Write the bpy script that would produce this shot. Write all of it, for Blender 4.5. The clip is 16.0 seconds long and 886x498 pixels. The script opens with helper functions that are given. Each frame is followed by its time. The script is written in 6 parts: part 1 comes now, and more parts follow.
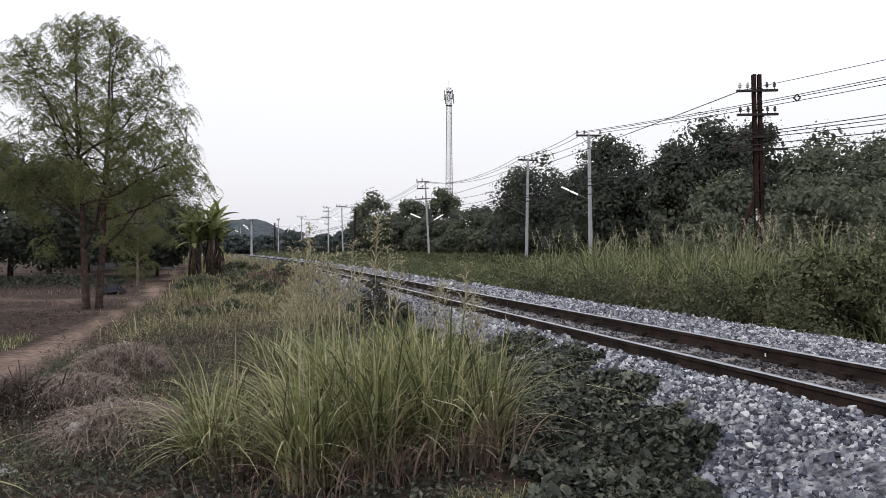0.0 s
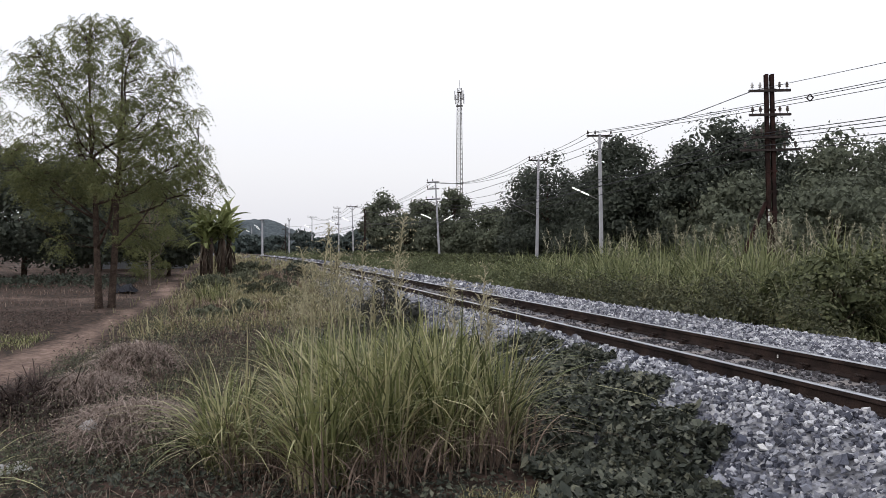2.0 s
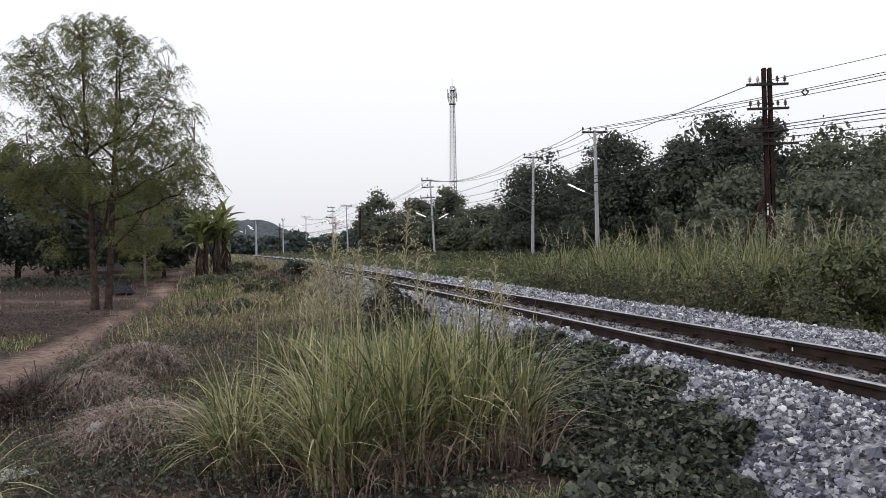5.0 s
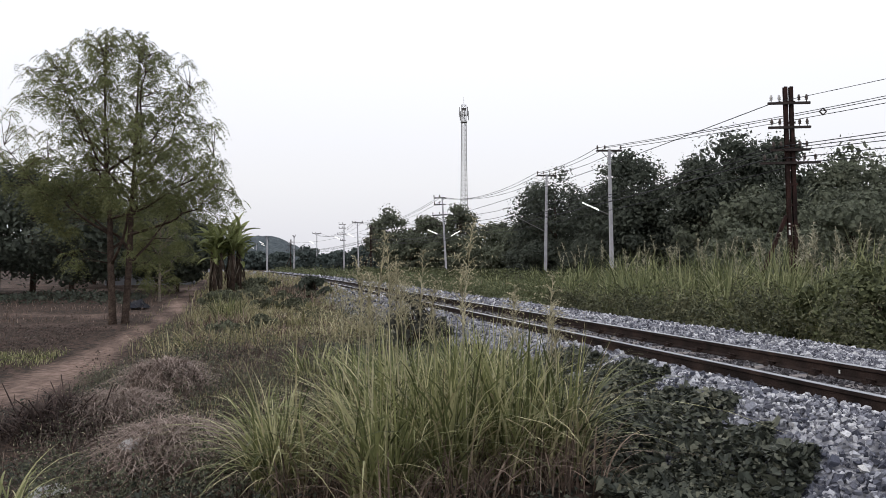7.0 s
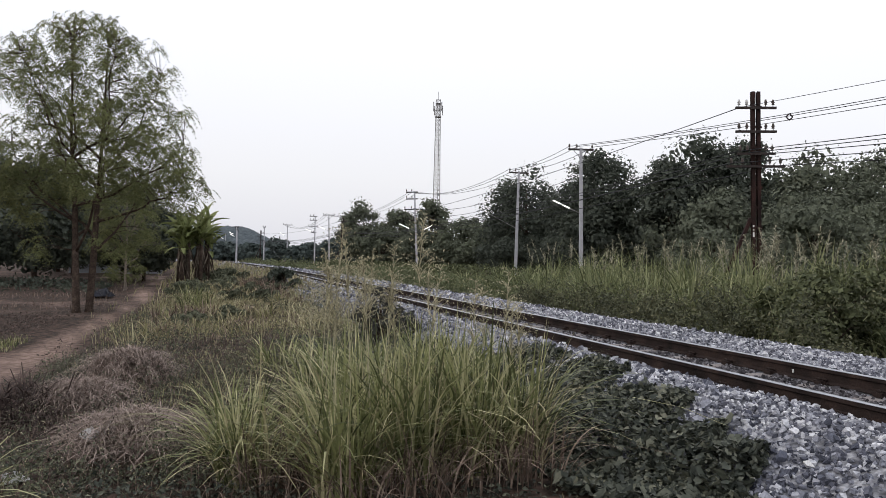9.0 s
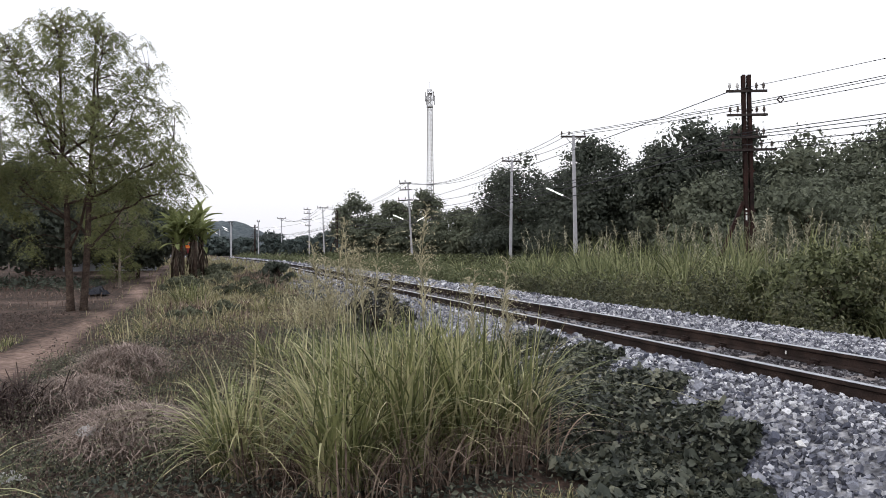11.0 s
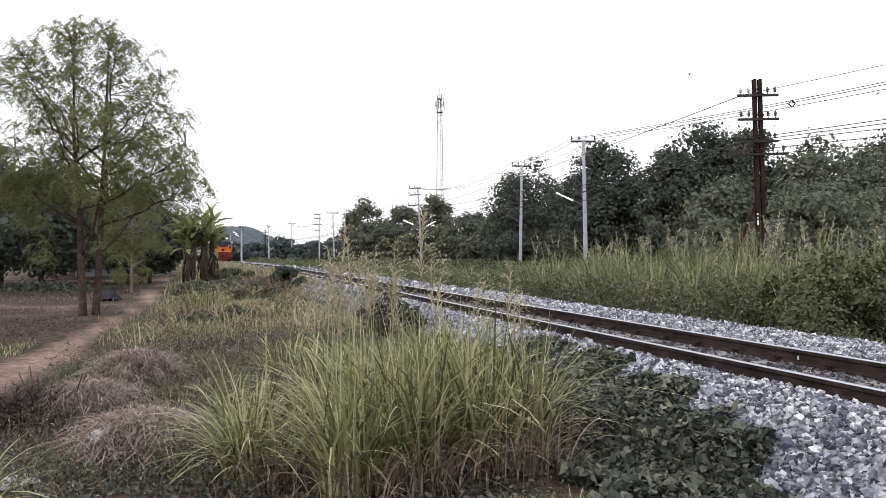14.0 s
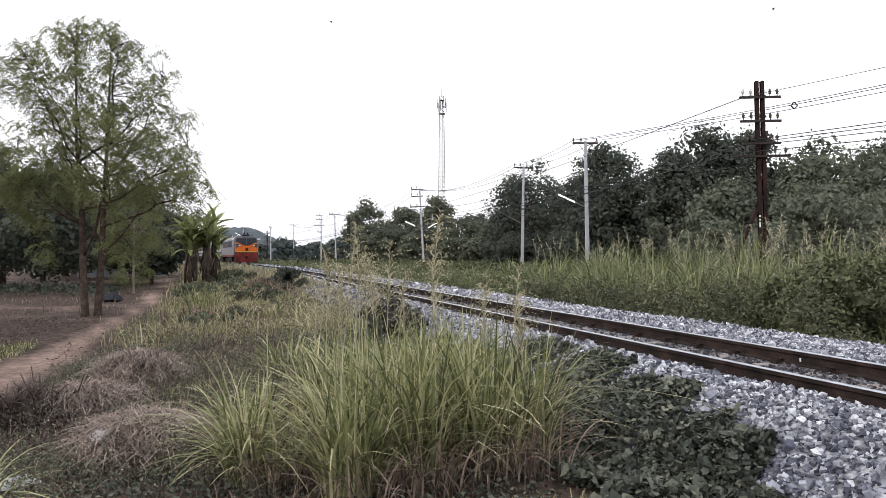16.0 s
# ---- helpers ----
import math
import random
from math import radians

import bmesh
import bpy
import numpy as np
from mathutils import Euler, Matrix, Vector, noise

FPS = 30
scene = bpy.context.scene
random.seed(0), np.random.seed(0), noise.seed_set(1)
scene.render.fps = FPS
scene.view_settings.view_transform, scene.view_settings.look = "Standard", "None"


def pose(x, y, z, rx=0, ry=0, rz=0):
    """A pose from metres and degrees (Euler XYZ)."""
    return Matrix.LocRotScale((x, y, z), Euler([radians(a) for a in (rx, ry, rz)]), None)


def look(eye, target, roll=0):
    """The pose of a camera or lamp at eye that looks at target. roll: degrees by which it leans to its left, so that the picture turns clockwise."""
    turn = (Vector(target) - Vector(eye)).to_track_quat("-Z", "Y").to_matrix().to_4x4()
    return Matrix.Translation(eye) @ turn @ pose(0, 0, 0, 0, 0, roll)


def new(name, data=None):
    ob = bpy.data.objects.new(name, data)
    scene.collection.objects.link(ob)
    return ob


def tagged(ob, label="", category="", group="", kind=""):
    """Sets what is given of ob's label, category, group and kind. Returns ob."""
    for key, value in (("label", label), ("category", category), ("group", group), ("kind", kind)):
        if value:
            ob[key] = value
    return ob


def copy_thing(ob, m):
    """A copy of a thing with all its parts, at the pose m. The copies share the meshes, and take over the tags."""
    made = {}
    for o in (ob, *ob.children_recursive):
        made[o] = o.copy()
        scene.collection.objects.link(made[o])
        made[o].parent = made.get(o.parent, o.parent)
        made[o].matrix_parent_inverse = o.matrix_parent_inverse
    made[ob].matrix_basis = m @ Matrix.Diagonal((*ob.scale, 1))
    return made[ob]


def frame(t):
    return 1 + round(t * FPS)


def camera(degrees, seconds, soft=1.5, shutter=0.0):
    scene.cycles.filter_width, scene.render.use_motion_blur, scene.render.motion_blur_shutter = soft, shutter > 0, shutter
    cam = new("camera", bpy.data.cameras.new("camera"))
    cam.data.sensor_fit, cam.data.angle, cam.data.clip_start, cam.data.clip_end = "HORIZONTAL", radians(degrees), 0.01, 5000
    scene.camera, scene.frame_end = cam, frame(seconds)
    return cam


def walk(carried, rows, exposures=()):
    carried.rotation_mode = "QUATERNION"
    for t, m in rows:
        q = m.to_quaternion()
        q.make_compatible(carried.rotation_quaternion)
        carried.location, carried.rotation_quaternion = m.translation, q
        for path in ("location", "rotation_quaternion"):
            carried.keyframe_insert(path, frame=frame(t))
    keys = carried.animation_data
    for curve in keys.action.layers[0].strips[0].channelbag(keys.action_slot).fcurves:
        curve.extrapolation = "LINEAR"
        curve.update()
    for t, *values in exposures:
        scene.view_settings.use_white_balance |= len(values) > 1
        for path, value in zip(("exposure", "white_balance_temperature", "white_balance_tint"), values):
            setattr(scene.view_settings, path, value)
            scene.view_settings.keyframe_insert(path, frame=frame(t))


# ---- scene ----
cam = camera(63.0, 16.0, soft=0.85)
PATH = [
    (0, (0.034, 0.074, 0.965), (0.048, 2.074, 0.962), -0.1),
    (0.5, (0.033, 0.069, 0.964), (0.041, 2.069, 0.963), -0.0),
    (1, (0.027, 0.065, 0.969), (0.031, 2.065, 0.965), -0.0),
    (1.5, (0.026, 0.065, 0.966), (0.02, 2.065, 0.962), -0.0),
    (2, (0.028, 0.066, 0.964), (0.014, 2.066, 0.962), 0.0),
    (2.5, (0.021, 0.06, 0.965), (0.006, 2.06, 0.959), -0.0),
    (3, (0.014, 0.065, 0.966), (-0.003, 2.065, 0.958), 0.0),
    (3.5, (0.004, 0.071, 0.963), (-0.016, 2.071, 0.951), -0.1),
    (4, (-0.024, 0.084, 0.958), (-0.03, 2.083, 0.94), -0.0),
    (4.5, (-0.086, 0.11, 0.951), (-0.068, 2.11, 0.948), 0.1),
    (4.7, (-0.099, 0.141, 0.932), (-0.085, 2.141, 0.926), -0.4),
    (6.8, (-0.346, 0.306, 0.928), (-0.395, 2.305, 0.96), 0.0),
    (7, (-0.373, 0.321, 0.915), (-0.396, 2.32, 0.958), -0.1),
    (7.5, (-0.407, 0.31, 0.915), (-0.414, 2.309, 0.948), -0.0),
    (8, (-0.386, 0.299, 0.909), (-0.369, 2.299, 0.928), 0.9),
    (8.5, (-0.353, 0.272, 0.914), (-0.315, 2.271, 0.947), 1.4),
    (9, (-0.338, 0.26, 0.918), (-0.282, 2.259, 0.947), 1.1),
    (9.5, (-0.321, 0.252, 0.916), (-0.266, 2.251, 0.923), 0.5),
    (10, (-0.315, 0.253, 0.916), (-0.258, 2.252, 0.917), 0.1),
    (12.5, (-0.308, 0.252, 0.915), (-0.23, 2.25, 0.919), -0.3),
    (13, (-0.305, 0.249, 0.914), (-0.236, 2.248, 0.916), -0.3),
    (13.5, (-0.311, 0.253, 0.914), (-0.262, 2.252, 0.914), -0.1),
    (14, (-0.317, 0.245, 0.913), (-0.274, 2.245, 0.929), -0.2),
    (14.5, (-0.311, 0.249, 0.915), (-0.261, 2.248, 0.929), -0.1),
    (15, (-0.303, 0.251, 0.909), (-0.251, 2.25, 0.927), -0.0),
    (15.5, (-0.314, 0.248, 0.913), (-0.271, 2.247, 0.927), -0.1),
    (16, (-0.315, 0.248, 0.912), (-0.277, 2.247, 0.932), -0.1),
]
walk(cam, [(t, look(eye, target, roll)) for t, eye, target, roll in PATH],
     exposures=((0, 0.05), (9.0, 0.0), (10.2, 0.0), (12.3, 0.80), (12.8, 0.72), (14.0, 0.60), (16.0, 0.55)))

# ---- world, sun, exposure ----
world = bpy.data.worlds.new("overcast_dusk")
scene.world = world
world.use_nodes = True
wn, wl = world.node_tree.nodes, world.node_tree.links
wn.clear()
w_out = wn.new("ShaderNodeOutputWorld")
w_bg = wn.new("ShaderNodeBackground")
w_sky = wn.new("ShaderNodeTexSky")
w_sky.sky_type = "NISHITA"
w_sky.sun_disc = False
w_sky.sun_elevation = radians(14)
w_sky.sun_rotation = radians(250)
w_sky.air_density, w_sky.dust_density = 1.0, 4.0
w_scale = wn.new("ShaderNodeVectorMath")
w_scale.operation = "SCALE"
w_scale.inputs["Scale"].default_value = 0.10
w_co = wn.new("ShaderNodeTexCoord")
w_sep = wn.new("ShaderNodeSeparateXYZ")
w_ramp = wn.new("ShaderNodeValToRGB")          # the cloud sheet: paler overhead, lavender low down
w_ramp.color_ramp.elements[0].position, w_ramp.color_ramp.elements[0].color = 0.0, (0.82, 0.82, 0.89, 1)
w_ramp.color_ramp.elements[1].position, w_ramp.color_ramp.elements[1].color = 0.30, (1.125, 1.14, 1.225, 1)
w_mid = w_ramp.color_ramp.elements.new(0.11)
w_mid.color = (0.98, 0.98, 1.02, 1)
w_mix = wn.new("ShaderNodeMix")
w_mix.data_type = "RGBA"
w_mix.inputs[0].default_value = 0.90
wl.new(w_sky.outputs[0], w_scale.inputs[0])
wl.new(w_co.outputs["Generated"], w_sep.inputs[0])
wl.new(w_sep.outputs["Z"], w_ramp.inputs[0])
wl.new(w_scale.outputs[0], w_mix.inputs[6])
wl.new(w_ramp.outputs[0], w_mix.inputs[7])
wl.new(w_mix.outputs[2], w_bg.inputs[0])
wl.new(w_bg.outputs[0], w_out.inputs[0])
w_bg.inputs[1].default_value = 1.0

sun = new("sun", bpy.data.lights.new("sun", "SUN"))
sun.data.energy, sun.data.angle, sun.data.color = 0.6, radians(35), (1.0, 0.95, 0.9)
sun.matrix_world = look((-60, -30, 60), (0, 0, 0))

# ---- track geometry: s runs along the line, q across it (positive away from the camera) ----
TH = radians(16.0)
U = (-math.sin(TH), math.cos(TH))
N = (math.cos(TH), math.sin(TH))
P0, S0, RAD = 4.53, 35.0, 830.0


def off(s):
    return P0 - np.maximum(0, np.asarray(s, float) - S0) ** 2 / (2 * RAD)


def at(s, q, z=0.0):
    p = float(off(s)) + q
    return Vector((s * U[0] + p * N[0], s * U[1] + p * N[1], z))


def to_sq(x, y):
    s = x * U[0] + y * U[1]
    return s, x * N[0] + y * N[1] - off(s)


def from_sq(s, q):
    p = off(s) + q
    return s * U[0] + p * N[0], s * U[1] + p * N[1]


def wave(x, y):
    return (np.sin(x * 1.3 + 0.7 * y) + np.sin(y * 1.7 - 0.4 * x + 1.0) + np.sin(0.37 * x + 2.0) * np.sin(0.31 * y)) / 3


def gz(x, y):
    """Height of the ground."""
    x, y = np.asarray(x, float), np.asarray(y, float)
    _, q = to_sq(x, y)
    z = np.interp(q, (-400, -9, -4.5, -3.0, 3.0, 5.0, 9.0, 400), (-0.74, -0.74, -0.62, -0.5, -0.5, -0.56, -0.62, -0.62))
    return z + 0.035 * wave(x, y) * np.clip((np.abs(q) - 2.6) / 2, 0, 1)


def g(x, y):
    return float(gz(x, y))


PATH_X = (-9.5, -5.9, -6.3, -7.2, -9.0, -13.2, -18.5, -26.0)
PATH_Y = (4.0, 8.9, 11.8, 15.1, 22.0, 35.0, 52.0, 75.0)


def path_gap(x, y):
    """Distance from the middle of the foot path, across the view."""
    return np.abs(x - np.interp(y, PATH_Y, PATH_X))


# ---- materials ----
def node_mat(name):
    m = bpy.data.materials.new(name)
    m.use_nodes = True
    nt = m.node_tree
    nt.nodes.clear()
    out = nt.nodes.new("ShaderNodeOutputMaterial")
    b = nt.nodes.new("ShaderNodeBsdfPrincipled")
    nt.links.new(b.outputs[0], out.inputs[0])
    return m, nt, b, out


def surface(name, stops, scale=3.0, rough=0.8, metal=0.0, bump=0.3, fine=40.0, grain=0.25, island=0.0, objects=0.0,
            translucent=0.0, spec=0.12):
    """Colours from broad noise through a ramp, a fine grain over it, and a bump. island, objects: how far the ramp shifts from piece to piece."""
    if translucent:     # leaves differ more from one another at the ends of the range
        stops = [tuple(0.55 * c for c in stops[0]), *stops[1:-1], tuple(1.3 * c for c in stops[-1])]
    m, nt, b, out = node_mat(name)
    add, link = nt.nodes.new, nt.links.new
    co = add("ShaderNodeTexCoord")
    n1, n2 = add("ShaderNodeTexNoise"), add("ShaderNodeTexNoise")
    n1.inputs["Scale"].default_value, n1.inputs["Detail"].default_value = scale, 5
    n2.inputs["Scale"].default_value, n2.inputs["Detail"].default_value = fine, 4
    link(co.outputs["Object"], n1.inputs["Vector"])
    link(co.outputs["Object"], n2.inputs["Vector"])
    ramp = add("ShaderNodeValToRGB")
    ramp.color_ramp.elements[0].color = (*stops[0], 1)
    ramp.color_ramp.elements[1].color = (*stops[-1], 1)
    lo, hi = (0.28, 0.72) if not (island or objects) else (0.05, 0.95)
    ramp.color_ramp.elements[0].position, ramp.color_ramp.elements[1].position = lo, hi
    for i, c in enumerate(stops[1:-1], 1):
        ramp.color_ramp.elements.new(lo + (hi - lo) * i / (len(stops) - 1)).color = (*c, 1)
    value = n1.outputs["Fac"]
    for share, kind in ((island, "g"), (objects, "o")):
        if share:
            src = add("ShaderNodeNewGeometry").outputs["Random Per Island"] if kind == "g" else add("ShaderNodeObjectInfo").outputs["Random"]
            mx = add("ShaderNodeMix")
            mx.inputs[0].default_value = share
            link(value, mx.inputs[2])
            link(src, mx.inputs[3])
            value = mx.outputs[0]
    link(value, ramp.inputs[0])
    mr = add("ShaderNodeMapRange")
    mr.inputs["From Min"].default_value, mr.inputs["From Max"].default_value = 0.3, 0.7
    mr.inputs["To Min"].default_value, mr.inputs["To Max"].default_value = 1 - grain, 1 + grain
    link(n2.outputs["Fac"], mr.inputs["Value"])
    mul = add("ShaderNodeVectorMath")
    mul.operation = "SCALE"
    link(ramp.outputs[0], mul.inputs[0])
    link(mr.outputs[0], mul.inputs["Scale"])
    link(mul.outputs[0], b.inputs["Base Color"])
    b.inputs["Roughness"].default_value = rough
    b.inputs["Metallic"].default_value = metal
    b.inputs["Specular IOR Level"].default_value = spec
    if bump:
        bp = add("ShaderNodeBump")
        bp.inputs["Strength"].default_value, bp.inputs["Distance"].default_value = bump, 0.02
        link(n2.outputs["Fac"], bp.inputs["Height"])
        link(bp.outputs[0], b.inputs["Normal"])
    if translucent:
        tr, ms = add("ShaderNodeBsdfTranslucent"), add("ShaderNodeMixShader")
        ms.inputs[0].default_value = translucent
        link(mul.outputs[0], tr.inputs[0])
        link(b.outputs[0], ms.inputs[1])
        link(tr.outputs[0], ms.inputs[2])
        link(ms.outputs[0], out.inputs[0])
    return m


def glow(name, colour, strength):
    m, nt, b, out = node_mat(name)
    b.inputs["Base Color"].default_value = (*colour, 1)
    b.inputs["Emission Color"].default_value = (*colour, 1)
    b.inputs["Emission Strength"].default_value = strength
    return m


def ground_material():
    """Reddish earth, trodden paler where the path attribute is high, leaf litter and a painted orchard shade band
    elsewhere.
    """
    m, nt, b, out = node_mat("earth")
    add, link = nt.nodes.new, nt.links.new
    co = add("ShaderNodeTexCoord")
    n1, n2, n3 = add("ShaderNodeTexNoise"), add("ShaderNodeTexNoise"), add("ShaderNodeTexNoise")
    for n, sc, de in ((n1, 0.45, 6), (n2, 9.0, 6), (n3, 60.0, 3)):
        n.inputs["Scale"].default_value, n.inputs["Detail"].default_value = sc, de
        link(co.outputs["Object"], n.inputs["Vector"])
    litter = add("ShaderNodeValToRGB")
    e = litter.color_ramp.elements
    e[0].position, e[0].color = 0.32, (0.024, 0.021, 0.017, 1)
    e[1].position, e[1].color = 0.68, (0.125, 0.080, 0.066, 1)
    e.new(0.5).color = (0.055, 0.040, 0.032, 1)
    link(n2.outputs["Fac"], litter.inputs[0])
    trod = add("ShaderNodeValToRGB")
    e = trod.color_ramp.elements
    e[0].position, e[0].color = 0.3, (0.15, 0.098, 0.078, 1)
    e[1].position, e[1].color = 0.7, (0.36, 0.262, 0.218, 1)
    link(n2.outputs["Fac"], trod.inputs[0])
    at_ = add("ShaderNodeAttribute")
    at_.attribute_name = "trodden"
    sm = add("ShaderNodeMath")
    sm.operation = "MULTIPLY_ADD"
    link(n1.outputs["Fac"], sm.inputs[0])
    sm.inputs[1].default_value = 1.1
    link(at_.outputs["Fac"], sm.inputs[2])
    cl = add("ShaderNodeMapRange")
    cl.inputs["From Min"].default_value, cl.inputs["From Max"].default_value = 0.75, 1.25
    link(sm.outputs[0], cl.inputs["Value"])
    mx = add("ShaderNodeMix")
    mx.data_type = "RGBA"
    link(cl.outputs[0], mx.inputs[0])
    link(litter.outputs[0], mx.inputs[6])
    link(trod.outputs[0], mx.inputs[7])
    link(mx.outputs[2], b.inputs["Base Color"])
    b.inputs["Roughness"].default_value = 0.95
    b.inputs["Specular IOR Level"].default_value = 0.15
    ad = add("ShaderNodeMath")
    ad.operation = "ADD"
    link(n2.outputs["Fac"], ad.inputs[0])
    link(n3.outputs["Fac"], ad.inputs[1])
    bp = add("ShaderNodeBump")
    bp.inputs["Strength"].default_value, bp.inputs["Distance"].default_value = 0.6, 0.05
    link(ad.outputs[0], bp.inputs["Height"])
    link(bp.outputs[0], b.inputs["Normal"])
    return m


EARTH = ground_material()
STONE = surface("ballast_stone", [(0.040, 0.042, 0.055), (0.155, 0.159, 0.190), (0.34, 0.345, 0.380), (0.76, 0.762, 0.785)], 1.2, 0.85, island=0.8, fine=60, grain=0.22, bump=0.4)
STONE_PIECE = surface("ballast_stone_loose", [(0.045, 0.048, 0.062), (0.125, 0.133, 0.172), (0.28, 0.29, 0.33), (0.64, 0.645, 0.67)], 2.0, 0.85, objects=0.8, fine=60, grain=0.22, bump=0.4)
# older, dirtier stone; the slope's shade is also put into this darker colour
STONE_OLD = surface("weathered_shaded_stone", [(0.028, 0.030, 0.040), (0.098, 0.103, 0.130), (0.215, 0.222, 0.260), (0.56, 0.565, 0.60)], 1.2, 0.85, island=0.8, fine=60, grain=0.25, bump=0.4)
STONE_OILY = surface("oil_stained_stone", [(0.020, 0.019, 0.021), (0.055, 0.051, 0.056), (0.115, 0.108, 0.115), (0.28, 0.27, 0.285)], 1.2, 0.8, island=0.8, fine=60, grain=0.25, bump=0.4)
BED = surface("ballast_bed", [(0.04, 0.04, 0.046), (0.17, 0.172, 0.19), (0.40, 0.40, 0.415)], 14.0, 0.9, fine=22, grain=0.5, bump=1.0)
PALE_STONE = surface("pale_stone", [(0.60, 0.60, 0.60), (0.72, 0.72, 0.71)], 20, 0.85, fine=60, grain=0.12)
RAIL_SIDE = surface("rusty_rail", [(0.012, 0.009, 0.008), (0.026, 0.018, 0.016), (0.055, 0.036, 0.030)], 4.0, 0.75, metal=0.0, fine=70, grain=0.3)
RAIL_TOP = surface("polished_rail_head", [(0.42, 0.43, 0.46), (0.55, 0.56, 0.60)], 8.0, 0.28, metal=1.0, bump=0.03, fine=90, grain=0.1)
CONCRETE = surface("sleeper_concrete", [(0.17, 0.15, 0.145), (0.29, 0.265, 0.255)], 6.0, 0.9, fine=50, grain=0.2)
POLE_CONC = surface("pole_concrete", [(0.36, 0.36, 0.39), (0.50, 0.50, 0.53)], 1.5, 0.85, fine=30, grain=0.15)
STEEL_DARK = surface("dark_steel", [(0.035, 0.03, 0.03), (0.07, 0.055, 0.05)], 6, 0.6, metal=0.5, fine=40)
RUST_PAINT = surface("rust_red_iron", [(0.012, 0.009, 0.009), (0.030, 0.017, 0.015), (0.056, 0.027, 0.023)], 2.2, 0.8, fine=30, grain=0.3)
GALV = surface("galvanised_steel", [(0.20, 0.196, 0.192), (0.30, 0.296, 0.29)], 0.6, 0.55, metal=0.3, fine=10, grain=0.1)
PORCELAIN = surface("porcelain", [(0.07, 0.055, 0.05), (0.13, 0.11, 0.10)], 5, 0.3, fine=30, grain=0.1, bump=0)
PORCELAIN_W = surface("pale_porcelain", [(0.55, 0.55, 0.55), (0.7, 0.7, 0.7)], 5, 0.3, fine=30, grain=0.1, bump=0)
WIRE = surface("cable_sheath", [(0.02, 0.02, 0.022), (0.04, 0.04, 0.045)], 2, 0.6, fine=20, grain=0.1, bump=0)
TUBE = glow("lit_tube", (1.0, 0.99, 0.96), 1.6)
WHITE = surface("white_paint", [(0.72, 0.72, 0.70), (0.82, 0.82, 0.80)], 3, 0.6, fine=30, grain=0.06)
BARK = surface("bark", [(0.036, 0.026, 0.021), (0.068, 0.049, 0.039), (0.105, 0.078, 0.064)], 5, 0.95, fine=24, grain=0.4, bump=0.9)
BARK_PALE = surface("pale_bark", [(0.16, 0.13, 0.11), (0.28, 0.24, 0.20)], 4, 0.95, fine=24, grain=0.3, bump=0.7)
LEAF_FEATHER = surface("feathery_leaf", [(0.095, 0.106, 0.056), (0.165, 0.178, 0.082), (0.26, 0.268, 0.112)], 1.3, 0.6, island=0.25, fine=8, grain=0.2, bump=0, translucent=0.42)
LEAF_DARK = surface("dark_leaf", [(0.040, 0.047, 0.040), (0.070, 0.081, 0.064), (0.108, 0.122, 0.090)], 0.35, 0.6, island=0.3, fine=6, grain=0.2, bump=0, translucent=0.2)
LEAF_MID = surface("shrub_leaf", [(0.070, 0.080, 0.063), (0.124, 0.138, 0.100), (0.176, 0.190, 0.135)], 0.3, 0.7, island=0.3, fine=6, grain=0.2, bump=0, translucent=0.25)
# haze over the farther trees and shrubs is mixed into this leaf colour
LEAF_PALE = surface("hazed_leaf", [(0.066, 0.077, 0.057), (0.118, 0.131, 0.092), (0.172, 0.184, 0.128)], 0.3, 0.8, island=0.25, fine=6, grain=0.2, bump=0, translucent=0.2)
LEAF_SHRUB = surface("edge_shrub_leaf", [(0.042, 0.050, 0.028), (0.090, 0.102, 0.052), (0.16, 0.17, 0.088)], 0.8, 0.6, island=0.5, fine=10, grain=0.2, bump=0, translucent=0.12)
# far tree line: bluish haze is carried by the leaf colour itself
LEAF_HAZE = surface("hazed_far_leaf", [(0.052, 0.068, 0.066), (0.095, 0.115, 0.105)], 0.1, 0.9, island=0.5, fine=3, grain=0.2, bump=0)
LEAF_WEED = surface("weed_leaf", [(0.020, 0.025, 0.018), (0.060, 0.066, 0.042), (0.140, 0.142, 0.082), (0.27, 0.245, 0.145)], 0.9, 0.6, island=0.4, fine=10, grain=0.2, bump=0, translucent=0.05)
# lighter copy of LEAF_WEED, extra brightness put into its colour
LEAF_WEED_BRIGHT = surface("brightened_weed_leaf", [(0.060, 0.070, 0.042), (0.130, 0.146, 0.080), (0.230, 0.242, 0.130)], 0.5, 0.7, island=0.3, fine=10, grain=0.2, bump=0, translucent=0.15)
LEAF_VINE = surface("vine_leaf", [(0.018, 0.021, 0.018), (0.048, 0.055, 0.045), (0.105, 0.112, 0.086), (0.22, 0.215, 0.155)], 2.2, 0.5, island=0.55, fine=30, grain=0.2, bump=0.2, translucent=0.06)
LEAF_BANANA = surface("banana_leaf", [(0.10, 0.12, 0.05), (0.19, 0.215, 0.085), (0.30, 0.32, 0.15)], 0.8, 0.5, objects=0.5, fine=16, grain=0.2, bump=0.2, translucent=0.3)
LEAF_DRY = surface("dry_leaf", [(0.10, 0.075, 0.060), (0.20, 0.155, 0.125)], 2.0, 0.95, island=0.5, fine=20, grain=0.3, bump=0.2)
DEAD_SKIRT = surface("dead_banana_leaf", [(0.022, 0.018, 0.015), (0.085, 0.066, 0.052), (0.30, 0.25, 0.20)], 2.0, 0.95, objects=0.7, fine=20, grain=0.3, bump=0.2)
